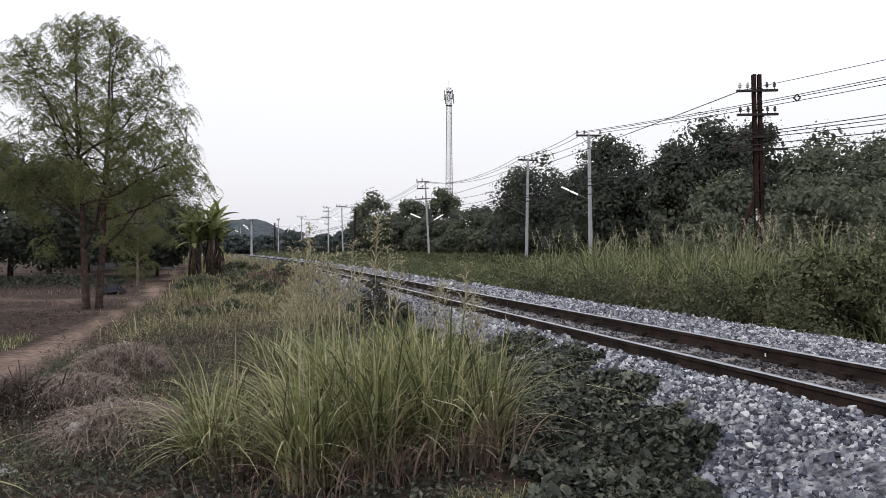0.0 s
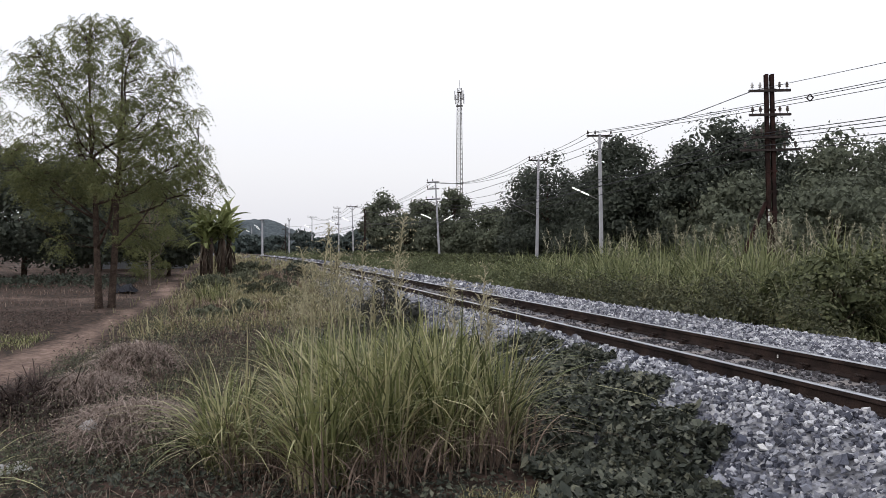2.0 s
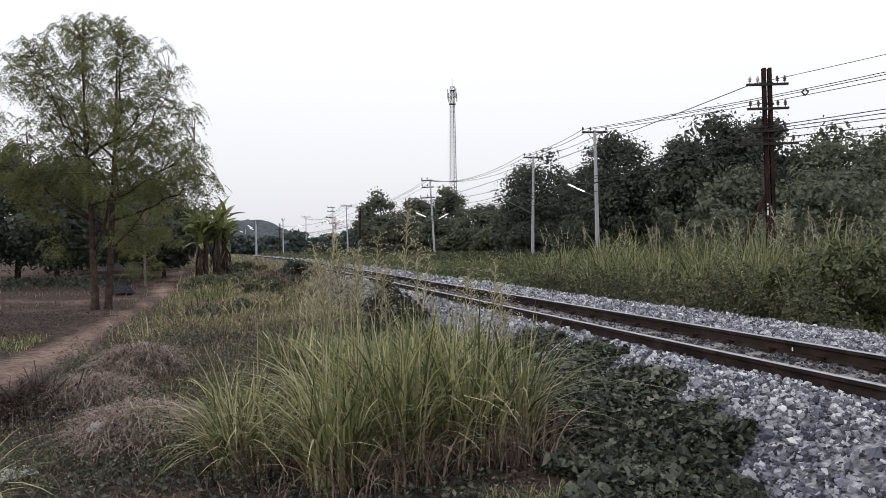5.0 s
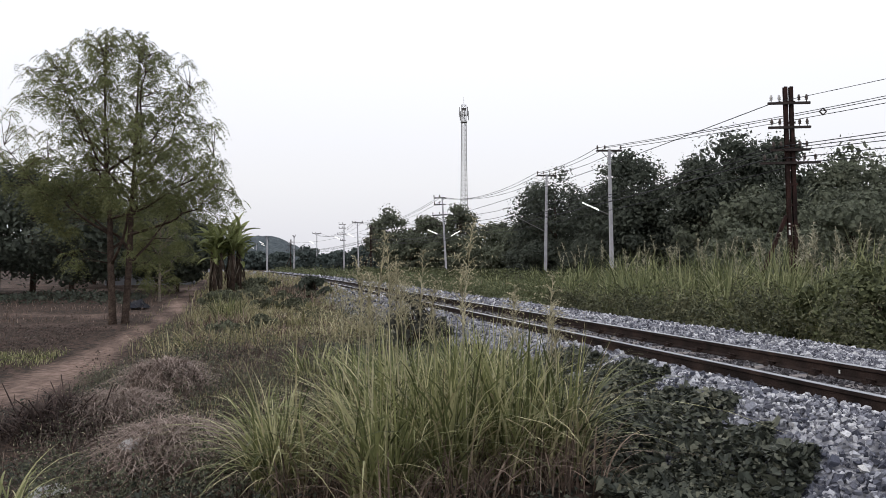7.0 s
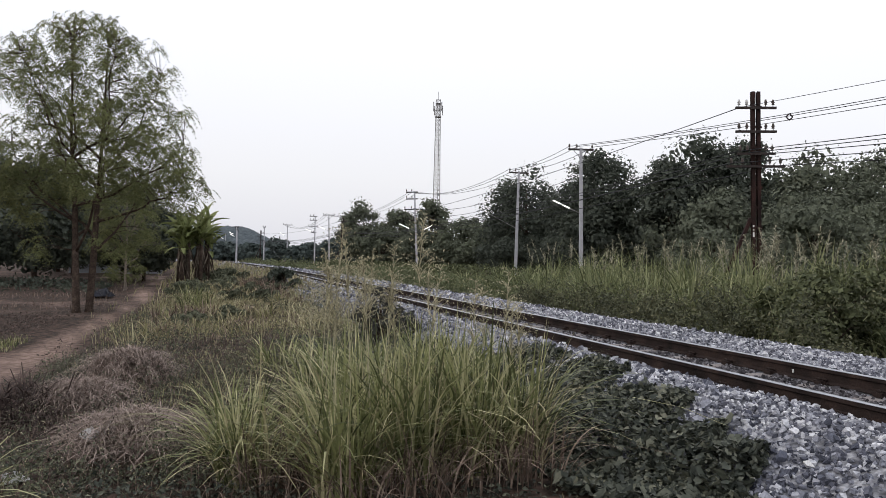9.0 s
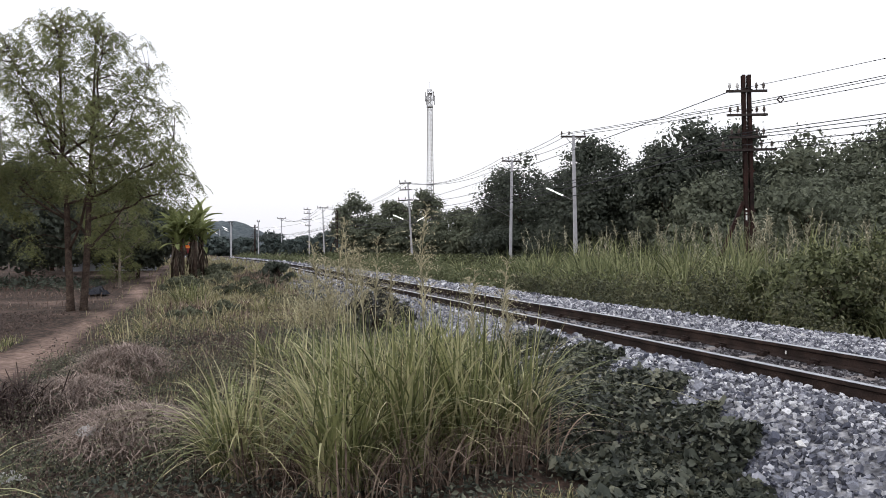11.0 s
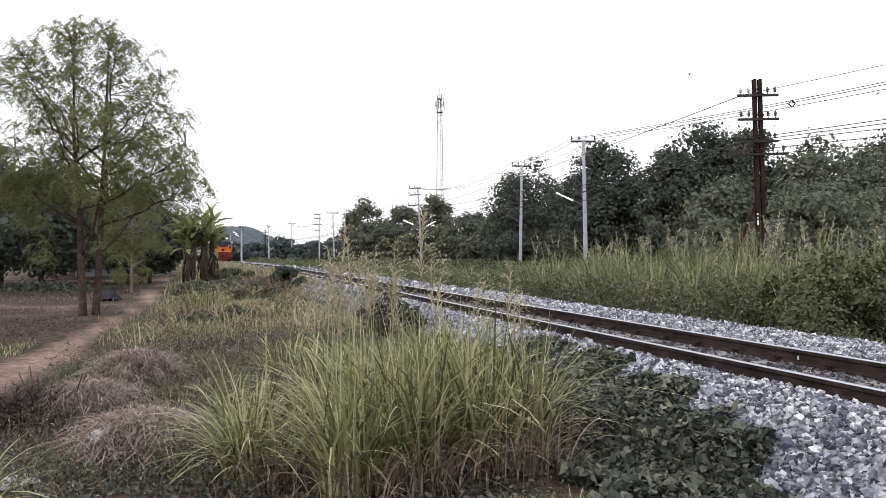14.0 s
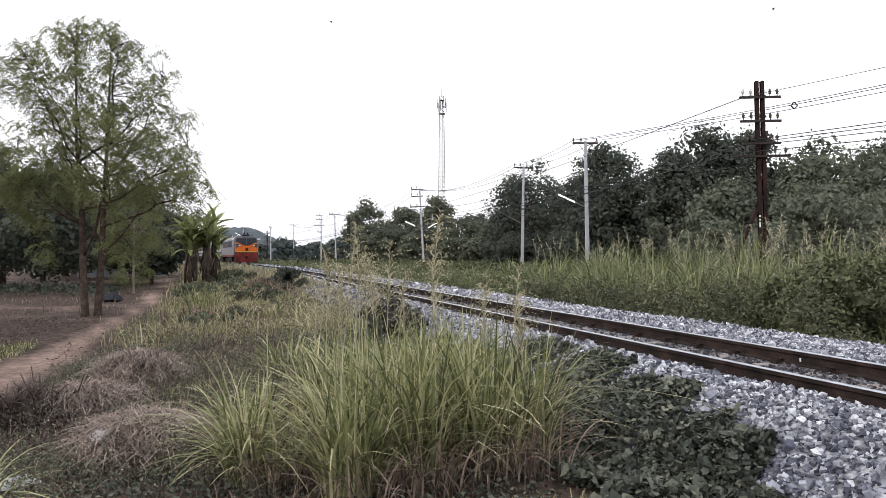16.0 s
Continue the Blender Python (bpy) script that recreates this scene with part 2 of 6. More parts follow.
BLADE_GREEN = surface("green_blade", [(0.058, 0.072, 0.034), (0.158, 0.176, 0.077), (0.290, 0.300, 0.140), (0.52, 0.48, 0.30)], 0.8, 0.5, island=0.8, fine=12, grain=0.2, bump=0, translucent=0.3)
BLADE_STRAW = surface("straw_blade", [(0.22, 0.185, 0.11), (0.36, 0.32, 0.19), (0.46, 0.43, 0.27)], 1.5, 0.7, island=0.7, fine=12, grain=0.2, bump=0, translucent=0.2)
BLADE_REED = surface("reed_blade", [(0.066, 0.080, 0.038), (0.175, 0.195, 0.095), (0.36, 0.36, 0.205)], 0.35, 0.65, island=0.6, fine=8, grain=0.2, bump=0, translucent=0.3)
BLADE_MIX = surface("meadow_blade", [(0.12, 0.132, 0.062), (0.24, 0.238, 0.118), (0.36, 0.325, 0.19), (0.50, 0.43, 0.30)], 0.55, 0.8, island=0.6, fine=8, grain=0.2, bump=0, translucent=0.25)
BLADE_DRY = surface("dry_blade", [(0.080, 0.058, 0.046), (0.175, 0.128, 0.102), (0.32, 0.25, 0.20)], 1.0, 0.9, island=0.7, fine=10, grain=0.2, bump=0, translucent=0.1)
HERB_GREEN = surface("herb_leaf", [(0.050, 0.056, 0.042), (0.112, 0.121, 0.082), (0.200, 0.200, 0.135)], 0.7, 0.8, island=0.5, fine=12, grain=0.2, bump=0, translucent=0.12)
HERB_BROWN = surface("withered_herb_leaf", [(0.042, 0.033, 0.030), (0.105, 0.081, 0.072), (0.20, 0.160, 0.138)], 0.7, 0.9, island=0.5, fine=12, grain=0.2, bump=0, translucent=0.1)
HAY = surface("cut_hay", [(0.06, 0.045, 0.039), (0.24, 0.186, 0.158), (0.52, 0.43, 0.375)], 1.6, 0.9, island=0.7, fine=10, grain=0.2, bump=0)
PLUME = surface("seed_plume", [(0.24, 0.22, 0.14), (0.50, 0.46, 0.32)], 3, 0.9, island=0.6, fine=20, grain=0.2, bump=0, translucent=0.25)
PLUME_GREEN = surface("green_plume", [(0.20, 0.19, 0.13), (0.42, 0.40, 0.30)], 3, 0.9, island=0.6, fine=20, grain=0.2, bump=0, translucent=0.25)
TWIG_LEAF = surface("greyish_leaf", [(0.03, 0.03, 0.028), (0.07, 0.07, 0.062), (0.12, 0.12, 0.10)], 2, 0.9, island=0.6, fine=20, grain=0.2, bump=0)
TWIG = surface("dead_twig", [(0.018, 0.014, 0.013), (0.06, 0.045, 0.04), (0.14, 0.10, 0.088)], 3, 0.95, island=0.6, fine=20, grain=0.2, bump=0)
TARP = surface("dark_tarpaulin", [(0.005, 0.006, 0.009), (0.015, 0.016, 0.024)], 3, 0.55, fine=20, grain=0.3)
LITTER = surface("white_plastic", [(0.50, 0.50, 0.50), (0.74, 0.74, 0.74)], 9, 0.5, fine=50, grain=0.15)
# distance haze is mixed into the hill's own grey-blue colour
HILL = surface("hazed_hill", [(0.060, 0.074, 0.084), (0.112, 0.130, 0.138)], 0.08, 1.0, fine=0.35, grain=0.35, bump=0.8)
SHEET_ROOF = surface("sheet_roof", [(0.22, 0.23, 0.26), (0.34, 0.35, 0.38)], 1, 0.6, metal=0.3, fine=12, grain=0.15)
L_ORANGE = surface("orange_paint", [(0.62, 0.13, 0.020), (0.72, 0.17, 0.030)], 1.5, 0.45, fine=12, grain=0.08, bump=0.05)
L_RED = surface("dark_red_paint", [(0.11, 0.018, 0.018), (0.19, 0.032, 0.030)], 1.5, 0.6, fine=12, grain=0.2, bump=0.05)
L_SILVER = surface("silver_paint", [(0.15, 0.15, 0.155), (0.22, 0.22, 0.225)], 0.8, 0.5, metal=0.2, fine=9, grain=0.12, bump=0.05)
L_GREY = surface("grey_roof_paint", [(0.055, 0.055, 0.06), (0.10, 0.10, 0.108)], 1.2, 0.7, fine=10, grain=0.15)
L_YELLOW = surface("yellow_paint", [(0.62, 0.46, 0.08), (0.72, 0.55, 0.12)], 2, 0.5, fine=20, grain=0.1, bump=0)
L_BLACK = surface("black_underframe", [(0.012, 0.012, 0.013), (0.035, 0.032, 0.030)], 2, 0.7, fine=20, grain=0.2)
L_CREAM = surface("pale_coach_paint", [(0.20, 0.20, 0.20), (0.27, 0.27, 0.265)], 0.7, 0.5, fine=10, grain=0.1, bump=0)
m_, nt_, b_, o_ = node_mat("dark_glass")
b_.inputs["Base Color"].default_value = (0.015, 0.018, 0.022, 1)
b_.inputs["Roughness"].default_value = 0.12
b_.inputs["Specular IOR Level"].default_value = 0.15
GLASS = m_
LAMP_GLASS = surface("lamp_lens", [(0.75, 0.73, 0.65), (0.85, 0.84, 0.78)], 9, 0.15, fine=40, grain=0.05, bump=0)


# ---- mesh helpers ----
def mesh_np(name, verts, faces, material, smooth=False):
    """A mesh from vertex and face arrays; faces: arrays of k indices a row."""
    me = bpy.data.meshes.new(name)
    verts = np.asarray(verts, np.float32).reshape(-1, 3)
    faces = [np.asarray(f, np.int32) for f in faces if len(f)]
    loops = np.concatenate([f.ravel() for f in faces])
    totals = np.concatenate([np.full(len(f), f.shape[1], np.int32) for f in faces])
    starts = np.concatenate([[0], np.cumsum(totals)[:-1]]).astype(np.int32)
    me.vertices.add(len(verts))
    me.vertices.foreach_set("co", verts.ravel())
    me.loops.add(len(loops))
    me.loops.foreach_set("vertex_index", loops)
    me.polygons.add(len(totals))
    me.polygons.foreach_set("loop_start", starts)
    me.polygons.foreach_set("loop_total", totals)
    me.polygons.foreach_set("use_smooth", np.full(len(totals), smooth))
    me.update(calc_edges=True)
    me.validate()
    me.materials.append(material)
    return me


def hang(ob, parent):
    ob.parent = parent
    return ob


def part_np(name, verts, faces, material, parent=None, label="", smooth=False):
    ob = new(name, mesh_np(name, verts, faces, material, smooth))
    if parent:
        ob.parent = parent
    return tagged(ob, label)


def part(name, bm, material, parent=None, label="", smooth=False):
    me = bpy.data.meshes.new(name)
    if smooth:
        for f in bm.faces:
            f.smooth = True
    bm.to_mesh(me)
    bm.free()
    me.materials.append(material)
    ob = new(name, me)
    if parent:
        ob.parent = parent
    return tagged(ob, label)


def thing(name, m, label, category, group="", kind=""):
    ob = new(name)
    ob.empty_display_size = 0.1
    ob.matrix_world = m
    return tagged(ob, label, category, group, kind)


def box(bm, x0, x1, y0, y1, z0, z1, bevel=0.0):
    r = bmesh.ops.create_cube(bm, size=1.0)
    vs = r["verts"]
    for v in vs:
        v.co = ((x0 + x1) / 2 + v.co.x * (x1 - x0), (y0 + y1) / 2 + v.co.y * (y1 - y0), (z0 + z1) / 2 + v.co.z * (z1 - z0))
    if bevel:
        es = list({e for v in vs for e in v.link_edges})
        bmesh.ops.bevel(bm, geom=es, offset=bevel, segments=2, affect="EDGES", profile=0.5)
    return bm


def boxes(*rows, bevel=0.0):
    bm = bmesh.new()
    for r in rows:
        box(bm, *r, bevel=bevel)
    return bm


def beam(bm, a, b, w, h=None, taper=1.0):
    """A square bar from a to b."""
    a, b = Vector(a), Vector(b)
    h = h or w
    d = (b - a).normalized()
    side = d.cross(Vector((0, 0, 1)) if abs(d.z) < 0.95 else Vector((0, 1, 0))).normalized()
    up = side.cross(d)
    rings = []
    for c, k in ((a, 1.0), (b, taper)):
        rings.append([bm.verts.new(c + side * (sx * w * k / 2) + up * (sy * h * k / 2)) for sx, sy in ((-1, -1), (1, -1), (1, 1), (-1, 1))])
    for i in range(4):
        bm.faces.new((rings[0][i], rings[0][(i + 1) % 4], rings[1][(i + 1) % 4], rings[1][i]))
    bm.faces.new(rings[0][::-1])
    bm.faces.new(rings[1])


def tube(bm, pts, radii, sides=6):
    """A tapered tube along points."""
    pts = [Vector(p) for p in pts]
    rings = []
    for i, p in enumerate(pts):
        d = (pts[min(i + 1, len(pts) - 1)] - pts[max(i - 1, 0)]).normalized()
        a = d.cross(Vector((0.13, 0.97, 0.21))).normalized()
        b = d.cross(a)
        r = radii[i] if hasattr(radii, "__len__") else radii
        rings.append([bm.verts.new(p + (a * math.cos(2 * math.pi * k / sides) + b * math.sin(2 * math.pi * k / sides)) * r) for k in range(sides)])
    for r0, r1 in zip(rings, rings[1:]):
        for k in range(sides):
            bm.faces.new((r0[k], r0[(k + 1) % sides], r1[(k + 1) % sides], r1[k]))
    bm.faces.new(rings[0][::-1])
    bm.faces.new(rings[-1])


def lathe(bm, rows, sides=10, centre=(0, 0, 0)):
    """A turned body from (radius, height) rows."""
    rings = [[bm.verts.new((centre[0] + r * math.cos(2 * math.pi * k / sides), centre[1] + r * math.sin(2 * math.pi * k / sides), centre[2] + z)) for k in range(sides)] for r, z in rows]
    for r0, r1 in zip(rings, rings[1:]):
        for k in range(sides):
            bm.faces.new((r0[k], r0[(k + 1) % sides], r1[(k + 1) % sides], r1[k]))
    bm.faces.new(rings[0][::-1])
    bm.faces.new(rings[-1])


def blades(rng, x, y, z, height, lean, width, aim=None, segs=3, droop=1.0):
    """Grass blades: bent, tapering strips. All inputs are arrays of one length, or numbers."""
    n = len(x)
    h = np.broadcast_to(height, n)[:, None]
    le = np.broadcast_to(lean, n)[:, None]
    w = np.broadcast_to(width, n)[:, None]
    a = rng.uniform(0, 2 * np.pi, n) if aim is None else np.broadcast_to(aim, n)
    t = np.linspace(0, 1, segs + 1)[None, :]
    dx = le * h * t ** 1.8
    up = h * (t - 0.5 * droop * le * t ** 3)
    cx, cy, cz = x[:, None] + dx * np.cos(a)[:, None], y[:, None] + dx * np.sin(a)[:, None], z[:, None] + up
    b = a + np.pi / 2 + rng.uniform(-0.7, 0.7, n)
    half = w * 0.5 * (0.75 + 0.6 * t - 1.35 * t ** 2.5)
    half = np.maximum(half, 0)
    left = np.stack([cx - half * np.cos(b)[:, None], cy - half * np.sin(b)[:, None], cz], -1)
    right = np.stack([cx + half * np.cos(b)[:, None], cy + half * np.sin(b)[:, None], cz], -1)
    per = 2 * segs + 1
    v = np.empty((n, per, 3))
    v[:, 0:2 * segs:2], v[:, 1:2 * segs:2], v[:, 2 * segs] = left[:, :segs], right[:, :segs], np.stack([cx, cy, cz], -1)[:, segs]
    base = (np.arange(n) * per)[:, None]
    quads = [base + np.array([[2 * i, 2 * i + 1, 2 * i + 3, 2 * i + 2]]) for i in range(segs - 1)]
    tri = base + np.array([[2 * segs - 2, 2 * segs - 1, 2 * segs]])
    return v.reshape(-1, 3), [np.concatenate(quads), tri] if quads else [tri]


def leaves(rng, centres, size, stretch=1.8, flat=0.0, fold=0.15, hang_=0.0):
    """Folded lozenge leaves at the centres. flat 1 lays them level, hang_ 1 lets them point down."""
    n = len(centres)
    d = rng.normal(size=(n, 3))
    d[:, 2] *= 1 - 0.8 * flat
    d[:, 2] -= hang_ * 1.5
    d /= np.linalg.norm(d, axis=1)[:, None]
    up = rng.normal(size=(n, 3)) * (1 - 0.75 * flat)
    up[:, 2] += 0.6 + 1.5 * flat
    side = np.cross(d, up)
    side /= np.linalg.norm(side, axis=1)[:, None] + 1e-9
    nor = np.cross(side, d)
    s = np.broadcast_to(size, n)[:, None]
    L, W = s * 0.5, s * 0.5 / stretch
    v = np.stack([centres - d * L, centres - d * L * 0.1 + side * W + nor * s * fold, centres + d * L, centres - d * L * 0.1 - side * W + nor * s * fold], 1)
    i = (np.arange(n) * 4)[:, None]
    return v.reshape(-1, 3), [np.concatenate([i + np.array([[0, 1, 2]]), i + np.array([[0, 2, 3]])])]


def facing_leaves(rng, centres, out, size, stretch=1.6, stray=0.45):
    """Lozenge leaves that mostly face the way out, so that a clump shades as one body."""
    n = len(centres)
    out = out / np.linalg.norm(out, axis=1)[:, None] + rng.normal(size=(n, 3)) * stray
    out /= np.linalg.norm(out, axis=1)[:, None]
    d = rng.normal(size=(n, 3)) - np.array([0, 0, 0.4])
    d -= out * np.sum(d * out, 1)[:, None]
    d /= np.linalg.norm(d, axis=1)[:, None] + 1e-9
    side = np.cross(out, d)
    L = np.broadcast_to(size, n)[:, None] * 0.5
    W = L / stretch
    v = np.stack([centres - d * L, centres + side * W + out * L * 0.12, centres + d * L, centres - side * W + out * L * 0.12], 1)
    i = (np.arange(n) * 4)[:, None]
    return v.reshape(-1, 3), [i + np.array([[0, 1, 2, 3]])]


def join(*sets):
    vs, fs, o = [], [], 0
    for v, f in sets:
        vs.append(v)
        fs += [np.asarray(a) + o for a in f]
        o += len(v)
    by = {}
    for a in fs:
        by.setdefault(a.shape[1], []).append(a)
    return np.concatenate(vs), [np.concatenate(a) for a in by.values()]


# ---- ground ----
def build_ground():
    rad = np.concatenate([np.linspace(0.4, 12, 46), np.geomspace(12.3, 60, 46), np.geomspace(63, 4000, 34)])
    ang = np.linspace(0, 2 * np.pi, 289)[:-1]
    R, A = np.meshgrid(rad, ang, indexing="ij")
    x, y = R * np.sin(A), R * np.cos(A)
    z = gz(x, y)
    nr, na = R.shape
    idx = np.arange(nr * na).reshape(nr, na)
    quads = np.stack([idx[:-1, :], np.roll(idx, -1, 1)[:-1, :], np.roll(idx, -1, 1)[1:, :], idx[1:, :]], -1).reshape(-1, 4)
    v = np.stack([x, y, z], -1).reshape(-1, 3)
    v = np.concatenate([v, [[0, 0, g(0, 0)]]])
    tri = np.stack([np.full(na, len(v) - 1), np.roll(idx[0], -1), idx[0]], -1)
    me = mesh_np("ground", v, [quads[:, ::-1], tri[:, ::-1]], EARTH, True)
    px, py = v[:, 0], v[:, 1]
    _, q = to_sq(px, py)
    gap = path_gap(px, py)
    width = np.interp(py, (3, 10, 14, 20, 60), (0.9, 0.8, 0.42, 0.36, 0.7))
    trod = np.clip(1.35 - gap / width, 0, 1) * (py > 2) * 0.66
    # pale earth strips; the dip at y 27.5-36 paints furrow shade into the ground
    bare = np.interp(py, (6, 10, 15, 18, 19.5, 25, 27.5, 36, 41, 60, 90), (0.25, 0.20, 0.0, 0.0, 0.27, 0.24, 0.0, 0.0, 0.24, 0.24, 0.1))
    trod = np.maximum(trod, bare * np.clip((-7.0 - q) / 2, 0, 1) * (px < np.interp(py, PATH_Y, PATH_X)))
    a = me.attributes.new("trodden", "FLOAT", "POINT")
    a.data.foreach_set("value", trod.astype(np.float32))
    tagged(new("ground", me), "reddish earth with leaf litter, a trodden foot path and orchard shade in its colour", "ground", kind="structure")


build_ground()

# ---- railway ----
BED_Q = (-2.5, -2.05, -1.6, -1.2, -0.95, -0.61, -0.47, -0.3, 0.3, 0.47, 0.62, 1.2, 2.45, 2.9, 3.4)
BED_Z = (-0.62, -0.49, -0.33, -0.155, -0.105, -0.115, -0.15, -0.155, -0.155, -0.15, -0.115, -0.105, -0.125, -0.30, -0.60)


def bed_z(q):
    return np.interp(q, BED_Q, BED_Z)


S_ROWS = np.concatenate([np.arange(-14, 40, 0.5), np.arange(40, 120, 2.0), np.arange(120, 421, 5.0)])


def sweep(profile, s_rows, closed=True):
    """Carry a profile of (q, z) along the line."""
    k = len(profile)
    v = [tuple(at(s, q, z)) for s in s_rows for q, z in profile]
    n = k if closed else k - 1
    f = [(i * k + j, (i + 1) * k + j, (i + 1) * k + (j + 1) % k, i * k + (j + 1) % k) for i in range(len(s_rows) - 1) for j in range(n)]
    return np.array(v), [np.array(f)[:, ::-1]]


ballast = part_np("ballast", *sweep(list(zip(BED_Q, BED_Z)), S_ROWS, False), BED, label="bed of crushed grey ballast under the rails", smooth=True)
tagged(ballast, category="ballast", kind="structure")

track = thing("railway_track", pose(0, 0, 0), "single metre-gauge railway track with rusty rails", "railway track", kind="structure")
FOOT = [(-0.061, -0.138), (-0.061, -0.128), (-0.012, -0.112), (-0.009, -0.045), (-0.032, -0.034), (-0.033, -0.006)]
for q0 in (-0.533, 0.533):
    prof = FOOT + [(-q, z) for q, z in FOOT[::-1]]
    rail = part_np("rail", *sweep([(q0 + q, z) for q, z in prof], S_ROWS), RAIL_SIDE, track, "rusty rail with a shiny running head")
    head = [(q0 - 0.032, -0.0055), (q0 - 0.026, 0.0), (q0 + 0.026, 0.0), (q0 + 0.032, -0.0055)]
    part_np("running_head", *sweep(head, S_ROWS), RAIL_TOP, rail, "worn bright steel", True)


def sleeper_mesh():
    bm = bmesh.new()
    box(bm, -0.88, 0.88, -0.11, 0.11, -0.30, -0.150, bevel=0.015)
    me = bpy.data.meshes.new("sleeper")
    bm.to_mesh(me)
    bm.free()
    me.materials.append(CONCRETE)
    return me


def clip_mesh():
    bm = bmesh.new()
    pts = [(0.02, -0.035, -0.125), (0.05, -0.045, -0.095), (0.085, -0.02, -0.088), (0.09, 0.02, -0.088), (0.06, 0.045, -0.095), (0.03, 0.03, -0.112)]
    tube(bm, pts, 0.011, 6)
    box(bm, 0.055, 0.11, -0.045, 0.045, -0.145, -0.105)
    me = bpy.data.meshes.new("rail_clip")
    bm.to_mesh(me)
    bm.free()
    me.materials.append(RAIL_SIDE)
    return me


SLEEPER, CLIP = sleeper_mesh(), clip_mesh()
for i in range(100):
    s = 1.2 + 0.62 * i
    c, c2 = at(s, 0), at(s + 0.5, 0)
    rz = math.degrees(math.atan2(-(c2 - c).x, (c2 - c).y))
    o = hang(new("sleeper", SLEEPER), track)
    o.matrix_basis = pose(c.x, c.y, 0, 0, 0, rz)
    if i < 34:
        for q0 in (-0.533, 0.533):
            for sgn in (-1, 1):
                p = at(s, q0)
                k = hang(new("rail_clip", CLIP), track)
                k.matrix_basis = pose(p.x, p.y, 0, 0, 0, rz + (180 if sgn < 0 else 0))

# paint tick and joint plate on the far rail
jp = at(5.9, 0.497)
bm = boxes((-0.003, 0.003, -0.007, 0.007, -0.095, -0.062))
part("paint_tick", bm, WHITE, track, "white paint tick on the rail web").matrix_basis = pose(jp.x, jp.y, 0, 0, 0, 16)


CUBE = np.array([(x, y, z) for x in (-1, 1) for y in (-1, 1) for z in (-1, 1)], float)
CUBE_F = np.array([(0, 1, 3, 2), (4, 6, 7, 5), (0, 4, 5, 1), (2, 3, 7, 6), (0, 2, 6, 4), (1, 5, 7, 3)])


def rotations(rng, n):
    q = rng.normal(size=(n, 4))
    q /= np.linalg.norm(q, axis=1)[:, None]
    w, x, y, z = q.T
    return np.stack([np.stack([1 - 2 * (y * y + z * z), 2 * (x * y - w * z), 2 * (x * z + w * y)], -1),
                     np.stack([2 * (x * y + w * z), 1 - 2 * (x * x + z * z), 2 * (y * z - w * x)], -1),
                     np.stack([2 * (x * z - w * y), 2 * (y * z + w * x), 1 - 2 * (x * x + y * y)], -1)], 1)


OCTA = np.array([(1, 0, 0), (-1, 0, 0), (0, 1, 0), (0, -1, 0), (0, 0, 1), (0, 0, -1)], float) * 1.35
OCTA_F = np.array([(0, 2, 4), (2, 1, 4), (1, 3, 4), (3, 0, 4), (2, 0, 5), (1, 2, 5), (3, 1, 5), (0, 3, 5)])


def stones(rng, pos, size, fine=True):
    """Crushed stones: boxes, or eight-sided ones farther off, with knocked-about corners."""
    n = len(pos)
    base, faces = (CUBE, CUBE_F) if fine else (OCTA, OCTA_F)
    v = base[None] * (1 + rng.uniform(-0.7, 0.3, (n, len(base), 3))) + rng.uniform(-0.15, 0.15, (n, len(base), 3))
    v = v * (rng.uniform(0.55, 1.0, (n, 1, 3))) * (np.broadcast_to(size, n)[:, None, None] * 0.5)
    v = np.einsum("nij,nkj->nki", rotations(rng, n), v) + pos[:, None, :]
    f = (np.arange(n) * len(base))[:, None, None] + faces[None]
    return v.reshape(-1, 3), [f.reshape(-1, faces.shape[1])]


